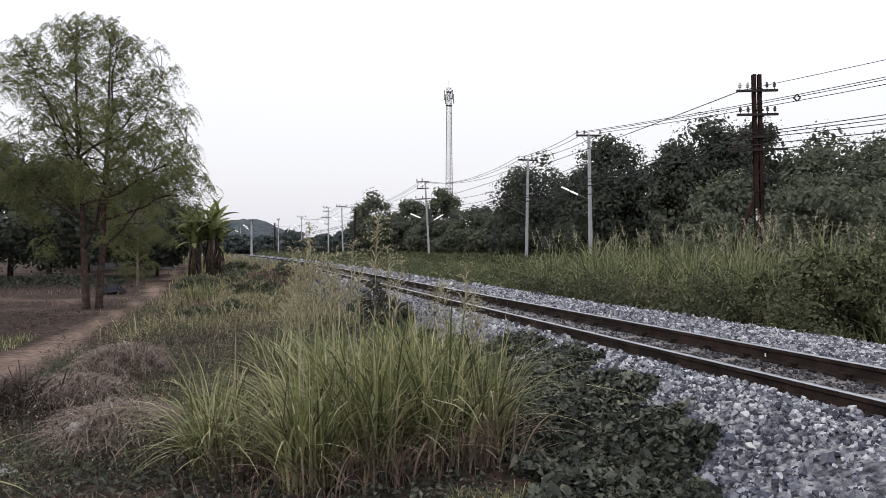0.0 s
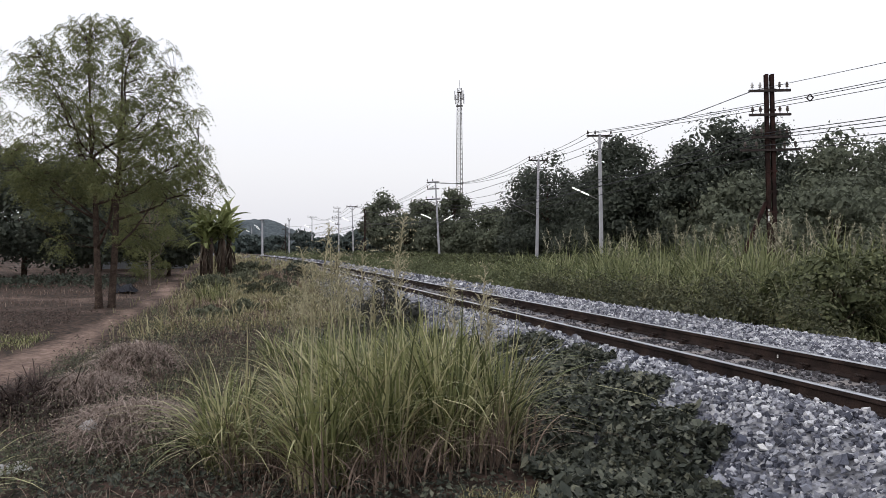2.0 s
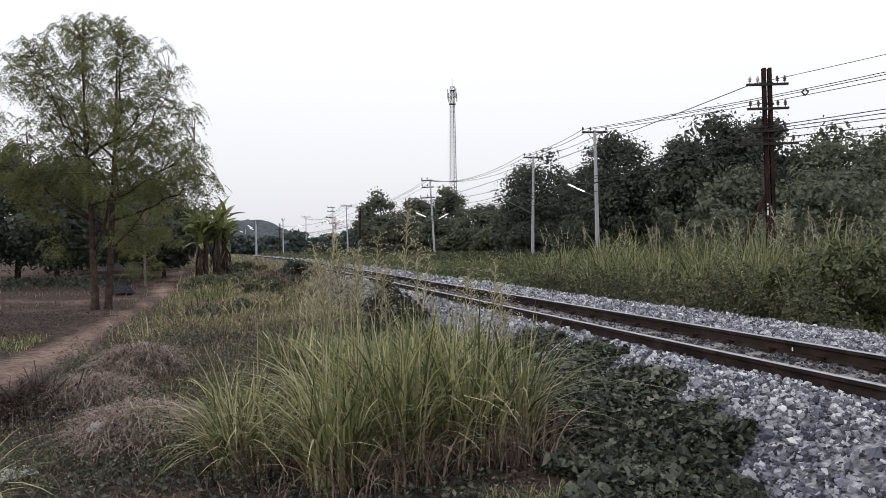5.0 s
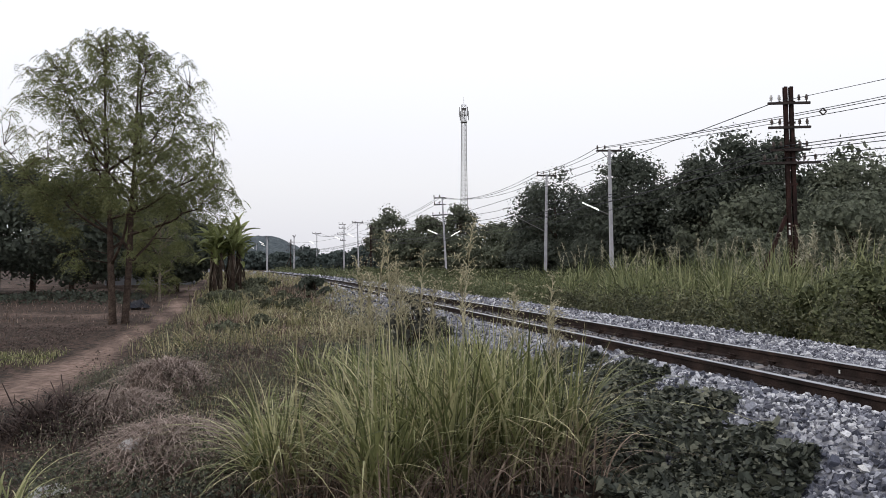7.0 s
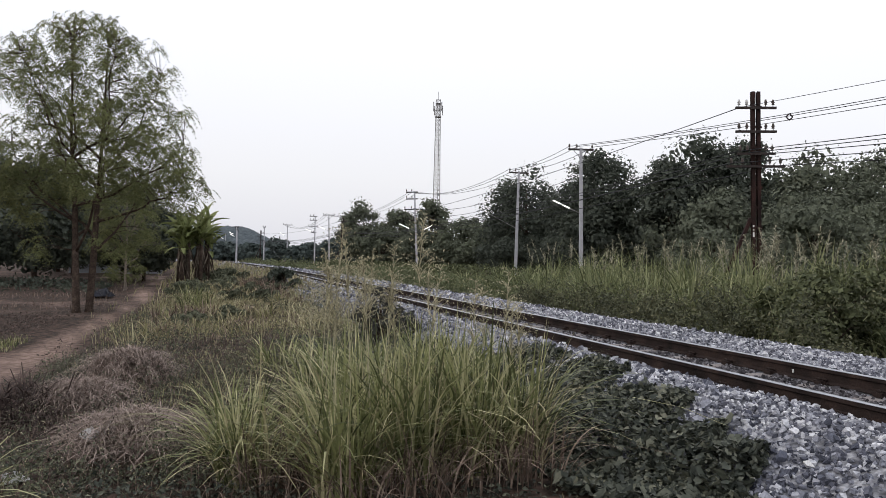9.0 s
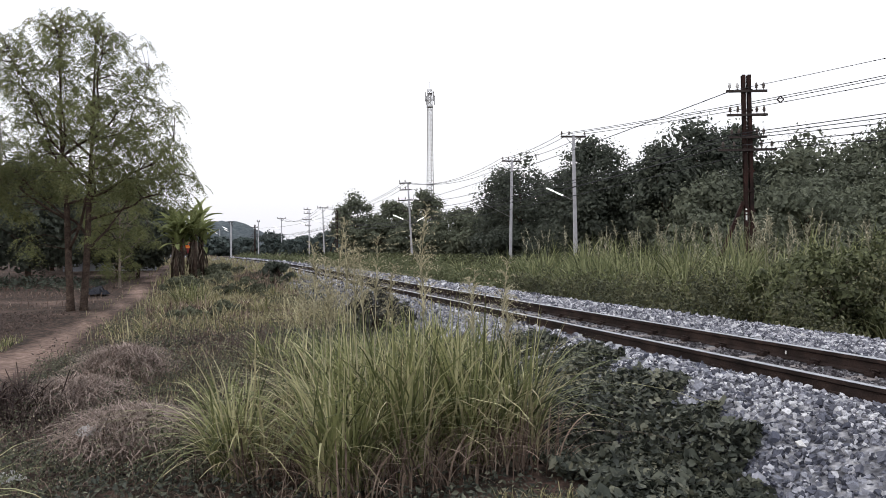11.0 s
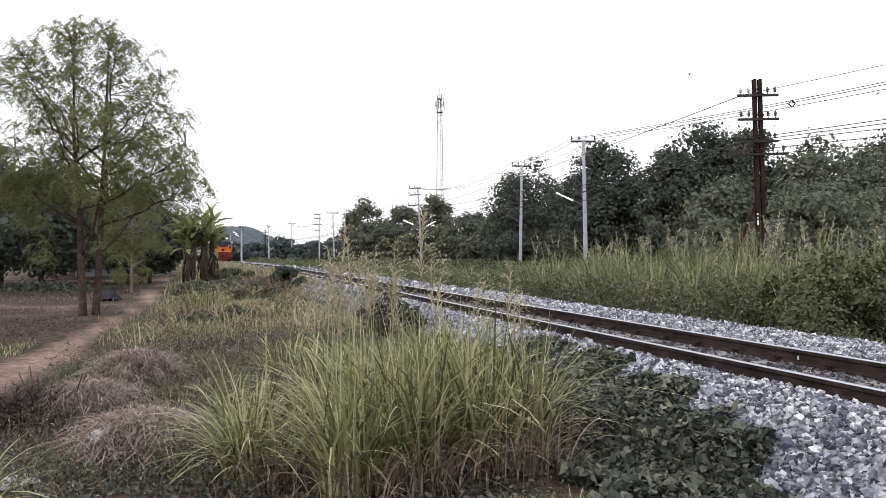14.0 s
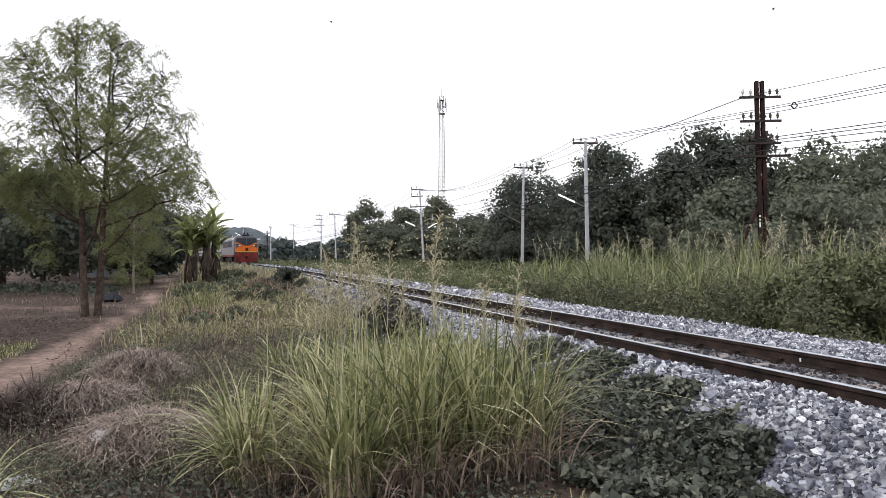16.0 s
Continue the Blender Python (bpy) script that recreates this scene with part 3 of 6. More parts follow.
def scatter_ballast():
    rng = np.random.default_rng(3)
    sets, oily, old = [], [], []
    for s0, s1, per, size in ((2.2, 8.0, 1280, 0.030), (8.0, 18.0, 420, 0.044), (18.0, 40.0, 95, 0.078), (40.0, 110.0, 20, 0.13)):
        n = int((s1 - s0) * 5.1 * per)
        s, q = rng.uniform(s0, s1, n), rng.uniform(-2.25, 3.2, n)
        inside = np.abs(q) < 0.5
        bare = np.abs((s - 1.2 + 0.31) % 0.62 - 0.31) < 0.12          # over a sleeper
        keep = (np.abs(np.abs(q) - 0.533) > 0.07) & ~(inside & bare & (rng.uniform(0, 1, n) < 0.72))
        s, q, inside = s[keep], q[keep], inside[keep]
        sz = size * rng.lognormal(0, 0.30, len(s)) * np.where(inside, 0.85, 1.0)
        x, y = from_sq(s, q)
        z = bed_z(q) + sz * rng.uniform(-0.15, 0.35, len(s)) + 0.018 * wave(x * 3, y * 3) * ~inside
        z = np.where(inside, np.minimum(z, -0.140), z)
        pos = np.stack([x, y, z], -1)
        worn = q < -1.22 + 0.14 * np.sin(2.3 * s) + rng.normal(0, 0.10, len(q))
        sets.append(stones(rng, pos[~inside & ~worn], sz[~inside & ~worn], s0 < 5))
        old.append(stones(rng, pos[worn], sz[worn], s0 < 5))
        oily.append(stones(rng, pos[inside], sz[inside], s0 < 5))
    ob = part_np("stones", *join(*sets), STONE, ballast)
    tagged(ob, "crushed grey granite stones", kind="stuff")
    ob = part_np("weathered_stones", *join(*old), STONE_OLD, ballast)
    tagged(ob, "older, dirtier stones low on the shoulder, slope shade in their colour", kind="stuff")
    ob = part_np("stained_stones", *join(*oily), STONE_OILY, ballast)
    tagged(ob, "crushed stones stained brown by oil and rust between the rails", kind="stuff")
    # single stones lying loose on the shoulder nearest the walker
    kinds = []
    for i in range(8):
        v, f = stones(rng, np.zeros((1, 3)), np.array([1.0]))
        kinds.append(mesh_np("stone", v, f, STONE_PIECE))
    for i in range(300):
        s, q = rng.uniform(3.1, 6.2), rng.uniform(-1.95, -0.75)
        p = at(s, q)
        o = hang(new("stone", kinds[i % 8]), ballast)
        k = 0.033 * rng.lognormal(0, 0.34)
        p.z = float(bed_z(q)) + 0.35 * k + 0.012
        o.matrix_basis = pose(*p, *rng.uniform(0, 360, 3)) @ Matrix.Diagonal((k, k, k, 1))
    v, f = stones(rng, np.zeros((1, 3)), np.array([1.0]))
    o = hang(new("stone", mesh_np("stone", v, f, PALE_STONE)), ballast)
    o.matrix_basis = pose(1.866, 4.308, -0.20, 20, 40, 10) @ Matrix.Diagonal((0.055, 0.055, 0.045, 1))
    tagged(o, "large pale stone")


scatter_ballast()


# ---- trees ----
def feather_tree(m, label, seed, height=8.6, trunks=2, crown=3.3, tufts=330, bark=BARK, low=0.16, limbs=8):
    """A light tree: limbs fanning upwards, short twigs, and puffs of arching feathered fronds with sky between them."""
    rng = np.random.default_rng(seed)
    tree = thing("tree", m, label, "tree")
    bm, skeleton = bmesh.new(), []
    r0 = 0.0125 * height
    outline = lambda h: crown * np.interp(h, (0.10, 0.20, 0.30, 0.45, 0.60, 0.75, 0.90, 1.0), (0.30, 0.60, 0.90, 1.0, 0.90, 0.78, 0.58, 0.20))
    for k in range(trunks):
        sgn = (k - (trunks - 1) / 2) * 2
        b = Vector((0.13 * sgn, 0.10 * sgn, -0.15))
        pts = [b, b + Vector((0.0, 0, 0.3)), b + Vector((0.07 * sgn, 0.03, height * 0.20)), b + Vector((0.12 * sgn, 0.05, height * 0.38)), b + Vector((0.25 * sgn, 0.0, height * 0.62)), b + Vector((0.30 * sgn, 0.1, height * 0.97))]
        tube(bm, pts, (r0 * 1.35, r0 * 1.0, r0 * 0.85, r0 * 0.68, r0 * 0.38, r0 * 0.08), 9)
        for i in range(1, 25):
            u = i / 25 * 4 + 1
            j = min(int(u), 4)
            skeleton.append(pts[j].lerp(pts[j + 1], u - j) if j < 5 else pts[5])
        for i in range(limbs):
            a = sgn * 1.0 + 2.4 * i + rng.uniform(-0.3, 0.3)
            z0 = height * (0.17 + 0.42 * (i + 0.5) / limbs)
            j = 2 if z0 < pts[3].z else 3
            p = pts[j].lerp(pts[j + 1], (z0 - pts[j].z) / (pts[j + 1].z - pts[j].z))
            zt = min(0.97, z0 / height + rng.uniform(0.18, 0.42))
            R = outline(zt) * rng.uniform(0.62, 0.92)
            if k and i == 2:            # a long limb reaching out over the path
                a, zt = -0.15, 0.44
                R = outline(zt) * 0.86
            top = Vector((R * math.cos(a), R * math.sin(a), height * zt))
            knee = p.lerp(top, 0.5) + Vector((0.12 * R * math.cos(a), 0.12 * R * math.sin(a), -0.05 * height * zt))
            limb = []
            for t in np.linspace(0, 1, 8):
                c = p.lerp(knee, t).lerp(knee.lerp(top, t), t)
                limb.append(c + Vector(rng.normal(size=3)) * 0.05 * (t > 0))
            tube(bm, limb, [r0 * 0.42 * (1 - 0.86 * t) for t in np.linspace(0, 1, 8)], 6)
            for c, d in zip(limb[1:], limb[2:] + limb[-1:]):
                skeleton += [c, c.lerp(d, 0.5)]
    F = np.array([tuple(c) for c in skeleton])
    ends, tries = [], 0
    while len(ends) < tufts and tries < tufts * 30:
        tries += 1
        h = low + (1.0 - low) * rng.uniform(0, 1) ** 1.25
        a, u = rng.uniform(0, 2 * math.pi), rng.uniform(0.03, 1.0) ** 0.55
        R = outline(h) * u * (1 + 0.16 * math.sin(3 * a + 8 * h + seed) + rng.normal(0, 0.05))
        R *= 1 + 0.18 * math.cos(a) * (0.28 < h < 0.52)
        e = np.array((R * math.cos(a), R * math.sin(a), height * h))
        if h < 0.38 and u < 0.62 or any(np.sum((e - c) ** 2) < 0.075 for c, _ in ends):
            continue
        gap = np.linalg.norm(F - e, axis=1) + 0.8 * np.maximum(0, F[:, 2] - e[2])
        j = int(np.argmin(gap))
        if gap[j] > 0.19 * crown + 0.55:
            continue
        ends.append((e, Vector(F[j])))
    rows, dirs = [], []
    for e, p in ends:
        q = Vector(e)
        mid = p.lerp(q, 0.5) + Vector((0, 0, 0.10 * (q - p).length)) + Vector(rng.normal(size=3)) * 0.04
        tube(bm, [p, mid, q], (0.012, 0.008, 0.003), 4)
        full = rng.uniform(0.5, 1.5) * np.interp(e[2] / height, (0.45, 0.95), (1.1, 0.45))
        for _ in range(int(17 * full)):
            t = rng.uniform(0.55, 1.0)
            c = np.array(mid.lerp(q, t)) + rng.normal(size=3) * (0.075, 0.075, 0.075)
            rows.append((*c, rng.uniform(0, 2 * math.pi), rng.uniform(0.18, 0.38), rng.uniform(-0.3, 0.35)))
    for _ in range(int(tufts * 0.10)):          # bare shoots past the outline
        p = Vector(F[rng.integers(len(F))])
        if p.z > height * 0.55:
            q = p + Vector((rng.normal() * 0.25, rng.normal() * 0.25, rng.uniform(0.4, 0.9)))
            tube(bm, [p, p.lerp(q, 0.5) + Vector(rng.normal(size=3)) * 0.03, q], (0.009, 0.006, 0.003), 4)
    part("trunk", bm, bark, tree, smooth=True)
    # fronds: an arching midrib with paired narrow leaflets
    Q = np.array(rows)
    n, pairs = len(Q), 7
    u = np.linspace(0.12, 1.0, pairs)[None, :]
    ca, sa, L, rise = np.cos(Q[:, 3])[:, None], np.sin(Q[:, 3])[:, None], Q[:, 4][:, None], Q[:, 5][:, None]
    rib = np.stack([Q[:, 0][:, None] + ca * L * u, Q[:, 1][:, None] + sa * L * u, Q[:, 2][:, None] + L * (rise * u - (1.05 + rise) * u ** 2.0)], -1)
    sets = []
    for sg in (-1, 1):
        lead = np.stack([ca * 0.5 - sg * sa, sa * 0.5 + sg * ca, np.full_like(ca, -1.0)], -1) + rng.normal(size=(n, pairs, 3)) * 0.22
        lead /= np.linalg.norm(lead, axis=2)[:, :, None]
        ln = (0.085 * (1.15 - 0.55 * u) * rng.uniform(0.8, 1.2, (n, pairs)))[:, :, None]
        wide = np.cross(lead, np.array([0.0, 0.0, 1.0]) + rng.normal(size=(n, pairs, 3)) * 0.5)
        wide /= np.linalg.norm(wide, axis=2)[:, :, None] + 1e-9
        a0, tip = rib, rib + lead * ln
        mid = rib + lead * ln * 0.45
        v = np.stack([a0, mid + wide * 0.0125, tip, mid - wide * 0.0125], 2).reshape(-1, 3)
        i = (np.arange(n * pairs) * 4)[:, None]
        sets.append((v, [i + np.array([[0, 1, 2, 3]])]))
    part_np("crown", *join(*sets), LEAF_FEATHER, tree)
    return tree


def round_tree(name, m, label, seed, height, width, material, clumps=60, per=130, leaf=0.24, low=0.12, lumpy=0.25, bark=BARK, category="tree", group=""):
    """A full, dense tree: a trunk with limbs to clumps of leaves of uneven outline."""
    rng = np.random.default_rng(seed)
    tree = thing(name, m, label, category, group)
    bm = bmesh.new()
    z0, r0 = height * low, 0.016 * height + 0.03
    tube(bm, [(0, 0, -0.15), (0.03, 0.02, height * 0.2), (0.05, -0.04, height * 0.45), (0, 0, height * 0.8)], (r0 * 1.2, r0, r0 * 0.75, r0 * 0.2), 8)
    C = []
    while len(C) < clumps:
        d = rng.normal(size=3)
        d /= np.linalg.norm(d)
        k = rng.uniform(0.5, 1.0) ** 0.5
        h = 0.5 + 0.5 * d[2] * k
        wide = np.interp(h, (0, 0.2, 0.5, 0.8, 1.0), (0.65, 0.95, 1.0, 0.72, 0.45))
        p = np.array([d[0] * k * width / 2 * wide, d[1] * k * width / 2 * wide, z0 + (height - z0) * h])
        p *= 1 + rng.normal() * lumpy * np.array([0.5, 0.5, 0.12])
        C.append(p)
    C = np.array(C)
    for p in C[:14]:
        q = Vector((0.03, 0, max(height * 0.15, p[2] * 0.55)))
        e = Vector(p)
        tube(bm, [q, q.lerp(e, 0.5) + Vector((0, 0, 0.1)), e], (r0 * 0.4, r0 * 0.25, 0.01), 5)
    part("trunk", bm, bark, tree, smooth=True)
    size = 0.180 * (width + height) / 2 * rng.uniform(0.7, 1.3, clumps)
    c = np.repeat(C, per, 0)
    d = rng.normal(size=(len(c), 3))
    d /= np.linalg.norm(d, axis=1)[:, None]
    depth = rng.uniform(0.12, 0.97, len(c)) ** 0.6
    pos = c + d * depth[:, None] * np.repeat(size, per)[:, None] * np.array([1.15, 1.15, 0.8])
    pos[:, 2] = np.maximum(pos[:, 2], 0.05)
    k = np.interp(depth, (0.3, 0.75, 1.0), (2.9, 1.5, 0.6)) * leaf * rng.uniform(0.7, 1.3, len(pos))
    part_np("crown", *facing_leaves(rng, pos, d + np.array([0, 0, 0.25]), k), material, tree)
    return tree


def stand(x, y):
    return pose(x, y, g(x, y))


feather_tree(stand(-9.5, 20.1), "tall light-leaved tree with two brown trunks beside the path", 23, 8.15, 2, 3.3, 560, low=0.20)
feather_tree(stand(-13.6, 33.0) @ pose(0, 0, 0, 0, 0, 40), "smaller feathery tree with a pale trunk", 5, 5.2, 1, 1.9, 130, BARK_PALE, 0.12)

# rows: x, y, height, width, leaf kind, seed
DARK = (
    (17.6, 46.0, 9.6, 6.0, "d", 1), (20.5, 47.5, 9.7, 5.5, "d", 2), (14.9, 44.5, 8.3, 3.0, "d", 3),
    (13.2, 55.0, 9.6, 6.6, "d", 4), (9.6, 70.0, 10.6, 8.0, "d", 5), (15.8, 52.0, 7.2, 7.0, "d", 6),
    (24.8, 46.0, 8.5, 8.0, "m", 7), (30.0, 47.0, 9.0, 9.0, "m", 8), (13.5, 64.0, 9.0, 7.5, "d", 9),
    (-9.4, 110.0, 9.5, 7.0, "m", 10), (-3.6, 103.0, 8.6, 6.0, "m", 11), (0.8, 106.0, 10.0, 5.5, "m", 12),
    (4.8, 90.0, 6.3, 8.0, "m", 13), (-0.6, 92.0, 5.0, 7.0, "m", 14), (-6.0, 100.0, 5.6, 7.0, "m", 15),
    (8.5, 82.0, 6.5, 7.0, "m", 16), (21.5, 40.0, 5.6, 7.0, "m", 17), (17.0, 41.0, 5.4, 7.0, "m", 18),
    (26.0, 38.0, 5.2, 8.0, "m", 19), (12.6, 53.5, 6.0, 6.5, "d", 20), (14.0, 58.0, 5.5, 8.0, "d", 21), (19.0, 52.0, 6.5, 8.0, "d", 22), (26.0, 52.0, 7.5, 9.0, "d", 23), (10.5, 74.0, 6.5, 9.0, "d", 24), (33.0, 40.0, 6.5, 9.0, "m", 25), (8.3, 66.0, 3.6, 7.0, "d", 26), (12.0, 60.0, 3.6, 7.0, "d", 27), (3.5, 84.0, 3.4, 8.0, "m", 28),
)
for x, y, h, w, k, seed in DARK:
    lab = "dense dark-green broadleaf tree" if k == "d" else "grey-green tree with a wide crown"
    # most trees beyond y 80 use LEAF_PALE, whose colour carries the haze
    round_tree("tree", stand(x, y), lab, seed, h, w, LEAF_DARK if k == "d" else LEAF_PALE if y > 80 and x > -9 else LEAF_MID, 80 if y < 80 else 58, 130 if y < 80 else 110, 0.165 if y < 80 else 0.25, group="trees beyond the line")
SHRUBS = ((15.5, 29.0, 3.9, 6.0), (19.5, 30.0, 4.3, 6.5), (14.2, 36.0, 3.0, 4.5), (23.5, 31.0, 4.6, 7.0), (17.5, 25.5, 3.0, 5.0), (22.0, 26.0, 3.6, 6.0))
for i, (x, y, h, w) in enumerate(SHRUBS):
    round_tree("shrub", stand(x, y), "tall tangled grey-green shrub behind the reeds", 40 + i, h, w, LEAF_PALE if x > 18 else LEAF_MID, 70, 130, 0.13, 0.0, category="shrub", group="shrubs beyond the line")
for i, (x, y, h, w) in enumerate(((6.1, 11.4, 1.1, 1.5), (7.2, 12.0, 1.25, 1.7), (6.7, 13.4, 1.2, 1.5), (8.3, 13.2, 1.45, 2.0), (7.9, 14.8, 1.3, 1.8), (9.3, 14.6, 1.55, 2.0))):
    round_tree("shrub", stand(x, y), "dark leafy shrub at the edge of the ballast", 140 + i, h * 1.15, w, LEAF_SHRUB, 46, 90, 0.06, 0.0, category="shrub", group="shrubs by the ballast")
LEFT = ((-23.5, 40.0, 6.6, 8.0), (-19.5, 36.5, 5.6, 6.5), (-16.8, 43.5, 4.2, 5.5), (-25.5, 53.0, 4.6, 7.0), (-29.0, 67.0, 5.0, 9.0), (-26.5, 35.5, 6.8, 7.0), (-28.0, 44.0, 7.4, 9.0), (-19.0, 46.0, 5.6, 6.0), (-33.0, 40.0, 7.0, 9.0), (-24.0, 58.0, 6.5, 9.0), (-31.0, 62.0, 7.5, 10.0), (-31.5, 78.0, 6.5, 9.0), (-37.0, 85.0, 8.0, 11.0))
for i, (x, y, h, w) in enumerate(LEFT):
    round_tree("tree", stand(x, y), "dark mango tree with low hanging branches", 60 + i, h, w, LEAF_DARK, 62, 115, 0.17, 0.17, group="orchard trees")
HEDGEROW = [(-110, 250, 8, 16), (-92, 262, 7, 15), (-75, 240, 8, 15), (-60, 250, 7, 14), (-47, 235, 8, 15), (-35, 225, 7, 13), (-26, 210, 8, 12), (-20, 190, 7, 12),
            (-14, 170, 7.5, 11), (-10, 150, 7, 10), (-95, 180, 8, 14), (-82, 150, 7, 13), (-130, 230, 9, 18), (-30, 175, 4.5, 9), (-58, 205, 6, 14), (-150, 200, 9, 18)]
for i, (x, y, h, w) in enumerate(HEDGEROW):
    round_tree("tree", stand(x, y), "distant tree, leaves coloured bluish for haze", 80 + i, h * 0.8, w, LEAF_HAZE, 44, 52, 0.72, 0.0, group="far tree line")


for i, (x, y, h, w, lab, mt) in enumerate(((-6.0, 30.0, 0.95, 1.5, "small dark bush on the bank", LEAF_DARK), (-1.0, 11.7, 0.9, 0.8, "thin grey half-dead bush by the ballast", TWIG_LEAF), (-0.75, 12.3, 0.6, 0.7, "thin grey half-dead bush by the ballast", TWIG_LEAF),
                                               (-8.6, 26.5, 0.6, 1.5, "low green bush on the bank", HERB_GREEN), (-10.6, 38.5, 0.8, 2.2, "low green bush on the bank", HERB_GREEN), (-9.2, 33.0, 0.6, 1.6, "low green bush on the bank", HERB_GREEN))):
    round_tree("bush", stand(x, y), lab, 120 + i, h, w, mt, 40, 26 if mt is TWIG_LEAF else 80, 0.05 if mt is TWIG_LEAF else 0.075, 0.0, category="bush")


rng_b = np.random.default_rng(55)
for i in range(16):
    s, q = rng_b.uniform(16, 40), rng_b.uniform(-6.5, -2.4)
    x, y = (float(v) for v in from_sq(s, q))
    if path_gap(x, y) > 1.5:
        round_tree("weed_clump", stand(x, y), "low leafy weed clump in the rough grass", 160 + i, rng_b.uniform(0.28, 0.5), rng_b.uniform(0.6, 1.1), HERB_GREEN, 24, 50, 0.06, 0.0, category="weed", group="weed clumps")


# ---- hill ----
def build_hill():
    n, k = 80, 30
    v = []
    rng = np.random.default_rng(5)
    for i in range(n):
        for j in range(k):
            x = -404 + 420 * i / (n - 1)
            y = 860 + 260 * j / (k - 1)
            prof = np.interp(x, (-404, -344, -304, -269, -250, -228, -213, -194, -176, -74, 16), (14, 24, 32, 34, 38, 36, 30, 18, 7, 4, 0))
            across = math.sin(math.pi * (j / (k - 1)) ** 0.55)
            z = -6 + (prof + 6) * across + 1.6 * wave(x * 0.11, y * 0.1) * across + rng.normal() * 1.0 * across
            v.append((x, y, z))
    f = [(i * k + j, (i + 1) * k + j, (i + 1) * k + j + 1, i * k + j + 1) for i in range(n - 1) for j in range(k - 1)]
    tagged(part_np("hill", np.array(v), [np.array(f)], HILL, smooth=True), "low wooded hill, haze painted in as grey-blue", "hill", kind="structure")


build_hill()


# ---- banana clump ----
def banana_leaf_mesh(seed, dry=False):
    rng = np.random.default_rng(seed)
    n, L = 11, 1.6 if not dry else 1.15
    v = []
    for i in range(n + 1):
        t = i / n
        y, z = L * t, (0.05 * math.sin(t * 5.0) if dry else 0.25 * math.sin(t * 2.0) - 0.35 * t * t)
        w = 0.24 * math.sin(math.pi * min(1, 0.06 + t * 0.94)) ** 0.6 * (0.22 if dry else 1)
        w = max(w, 0.015)
        cut = rng.uniform(0.75, 1.05, 2)
        v += [(-w * cut[0], y, z + 0.07 * w / 0.27 - 0.01), (0, y, z - 0.02), (w * cut[1], y, z + 0.07 * w / 0.27 - 0.01)]
    f = [(3 * i + a, 3 * i + a + 1, 3 * i + a + 4, 3 * i + a + 3) for i in range(n) for a in (0, 1)]
    return mesh_np("leaf", np.array(v), [np.array(f)], DEAD_SKIRT if dry else LEAF_BANANA)


B_LEAF = [banana_leaf_mesh(s) for s in (1, 2, 3)]
B_DRY = [banana_leaf_mesh(s, True) for s in (7, 8)]


def banana(m, seed, h, label):
    rng = np.random.default_rng(seed)
    plant = thing("banana_plant", m, label, "banana plant", "banana clump")
    bm = bmesh.new()
    tube(bm, [(0, 0, -0.1), (0.02, 0, h * 0.3), (0.04, 0.03, h * 0.62)], (0.11, 0.09, 0.05), 9)
    part("stem", bm, BARK, plant, "fibrous stem hung with dead leaves", True)
    for i in range(16):
        o = hang(new("leaf", B_LEAF[i % 3]), plant)
        k = rng.uniform(0.5, 0.78) * h / 4.0
        o.matrix_basis = pose(0.04, 0.03, h * rng.uniform(0.44, 0.74), rng.uniform(25, 80) if i % 3 else rng.uniform(-20, 25), rng.uniform(-15, 15), i * 137.5 + rng.uniform(-20, 20)) @ Matrix.Diagonal((k, k, k, 1))
    for i in range(13):
        o = hang(new("dead_leaf", B_DRY[i % 2]), plant)
        k = rng.uniform(0.7, 1.1)
        o.matrix_basis = pose(0.03, 0.02, h * rng.uniform(0.35, 0.55), rng.uniform(-92, -80), rng.uniform(-20, 20), rng.uniform(0, 360)) @ Matrix.Diagonal((k, k, k, 1))


for i, (x, y, h) in enumerate(((-11.9, 37.0, 3.8), (-12.3, 37.6, 3.6), (-12.1, 38.4, 3.9), (-12.9, 37.2, 3.6), (-12.6, 39.0, 4.0), (-12.7, 36.6, 3.2), (-13.3, 37.9, 3.7), (-13.4, 38.8, 3.8), (-12.5, 36.9, 3.4), (-11.8, 37.8, 3.2))):
    banana(stand(x + 0.4, y), 20 + i, h * 1.14, "banana plant with upright leaves and dead brown skirts")
for i, (x, y, h) in enumerate(((7.5, 76.0, 5.5), (8.3, 77.0, 5.0))):
    banana(stand(x, y), 33 + i, h, "banana plant before dark trees")


# ---- poles, tower and wires ----
def insulator(bm, x, y, z, k=1.0):
    lathe(bm, [(0.012 * k, 0), (0.012 * k, 0.05 * k), (0.05 * k, 0.06 * k), (0.03 * k, 0.10 * k), (0.055 * k, 0.12 * k), (0.03 * k, 0.17 * k), (0.035 * k, 0.20 * k), (0.01, 0.22 * k)], 8, (x, y, z))


def lamp_arm(pole, z, a, reach=1.7, lit=True):
    """A tube light on a rising arm; a: its way in degrees."""
    d = Vector((math.cos(radians(a)), math.sin(radians(a)), 0.5)).normalized()
    p0 = Vector((0, 0, z))
    bm = bmesh.new()
    tube(bm, [p0, p0 + d * reach * 0.55], 0.025, 6)
    arm = part("lamp_arm", bm, GALV, pole, "thin steel lamp arm")
    bm = bmesh.new()
    tube(bm, [p0 + d * reach * 0.5, p0 + d * (reach + 0.35)], 0.042 if lit else 0.03, 8)
    part("lamp_tube", bm, TUBE if lit else GALV, arm, "lit white tube lamp" if lit else "unlit tube lamp", True)


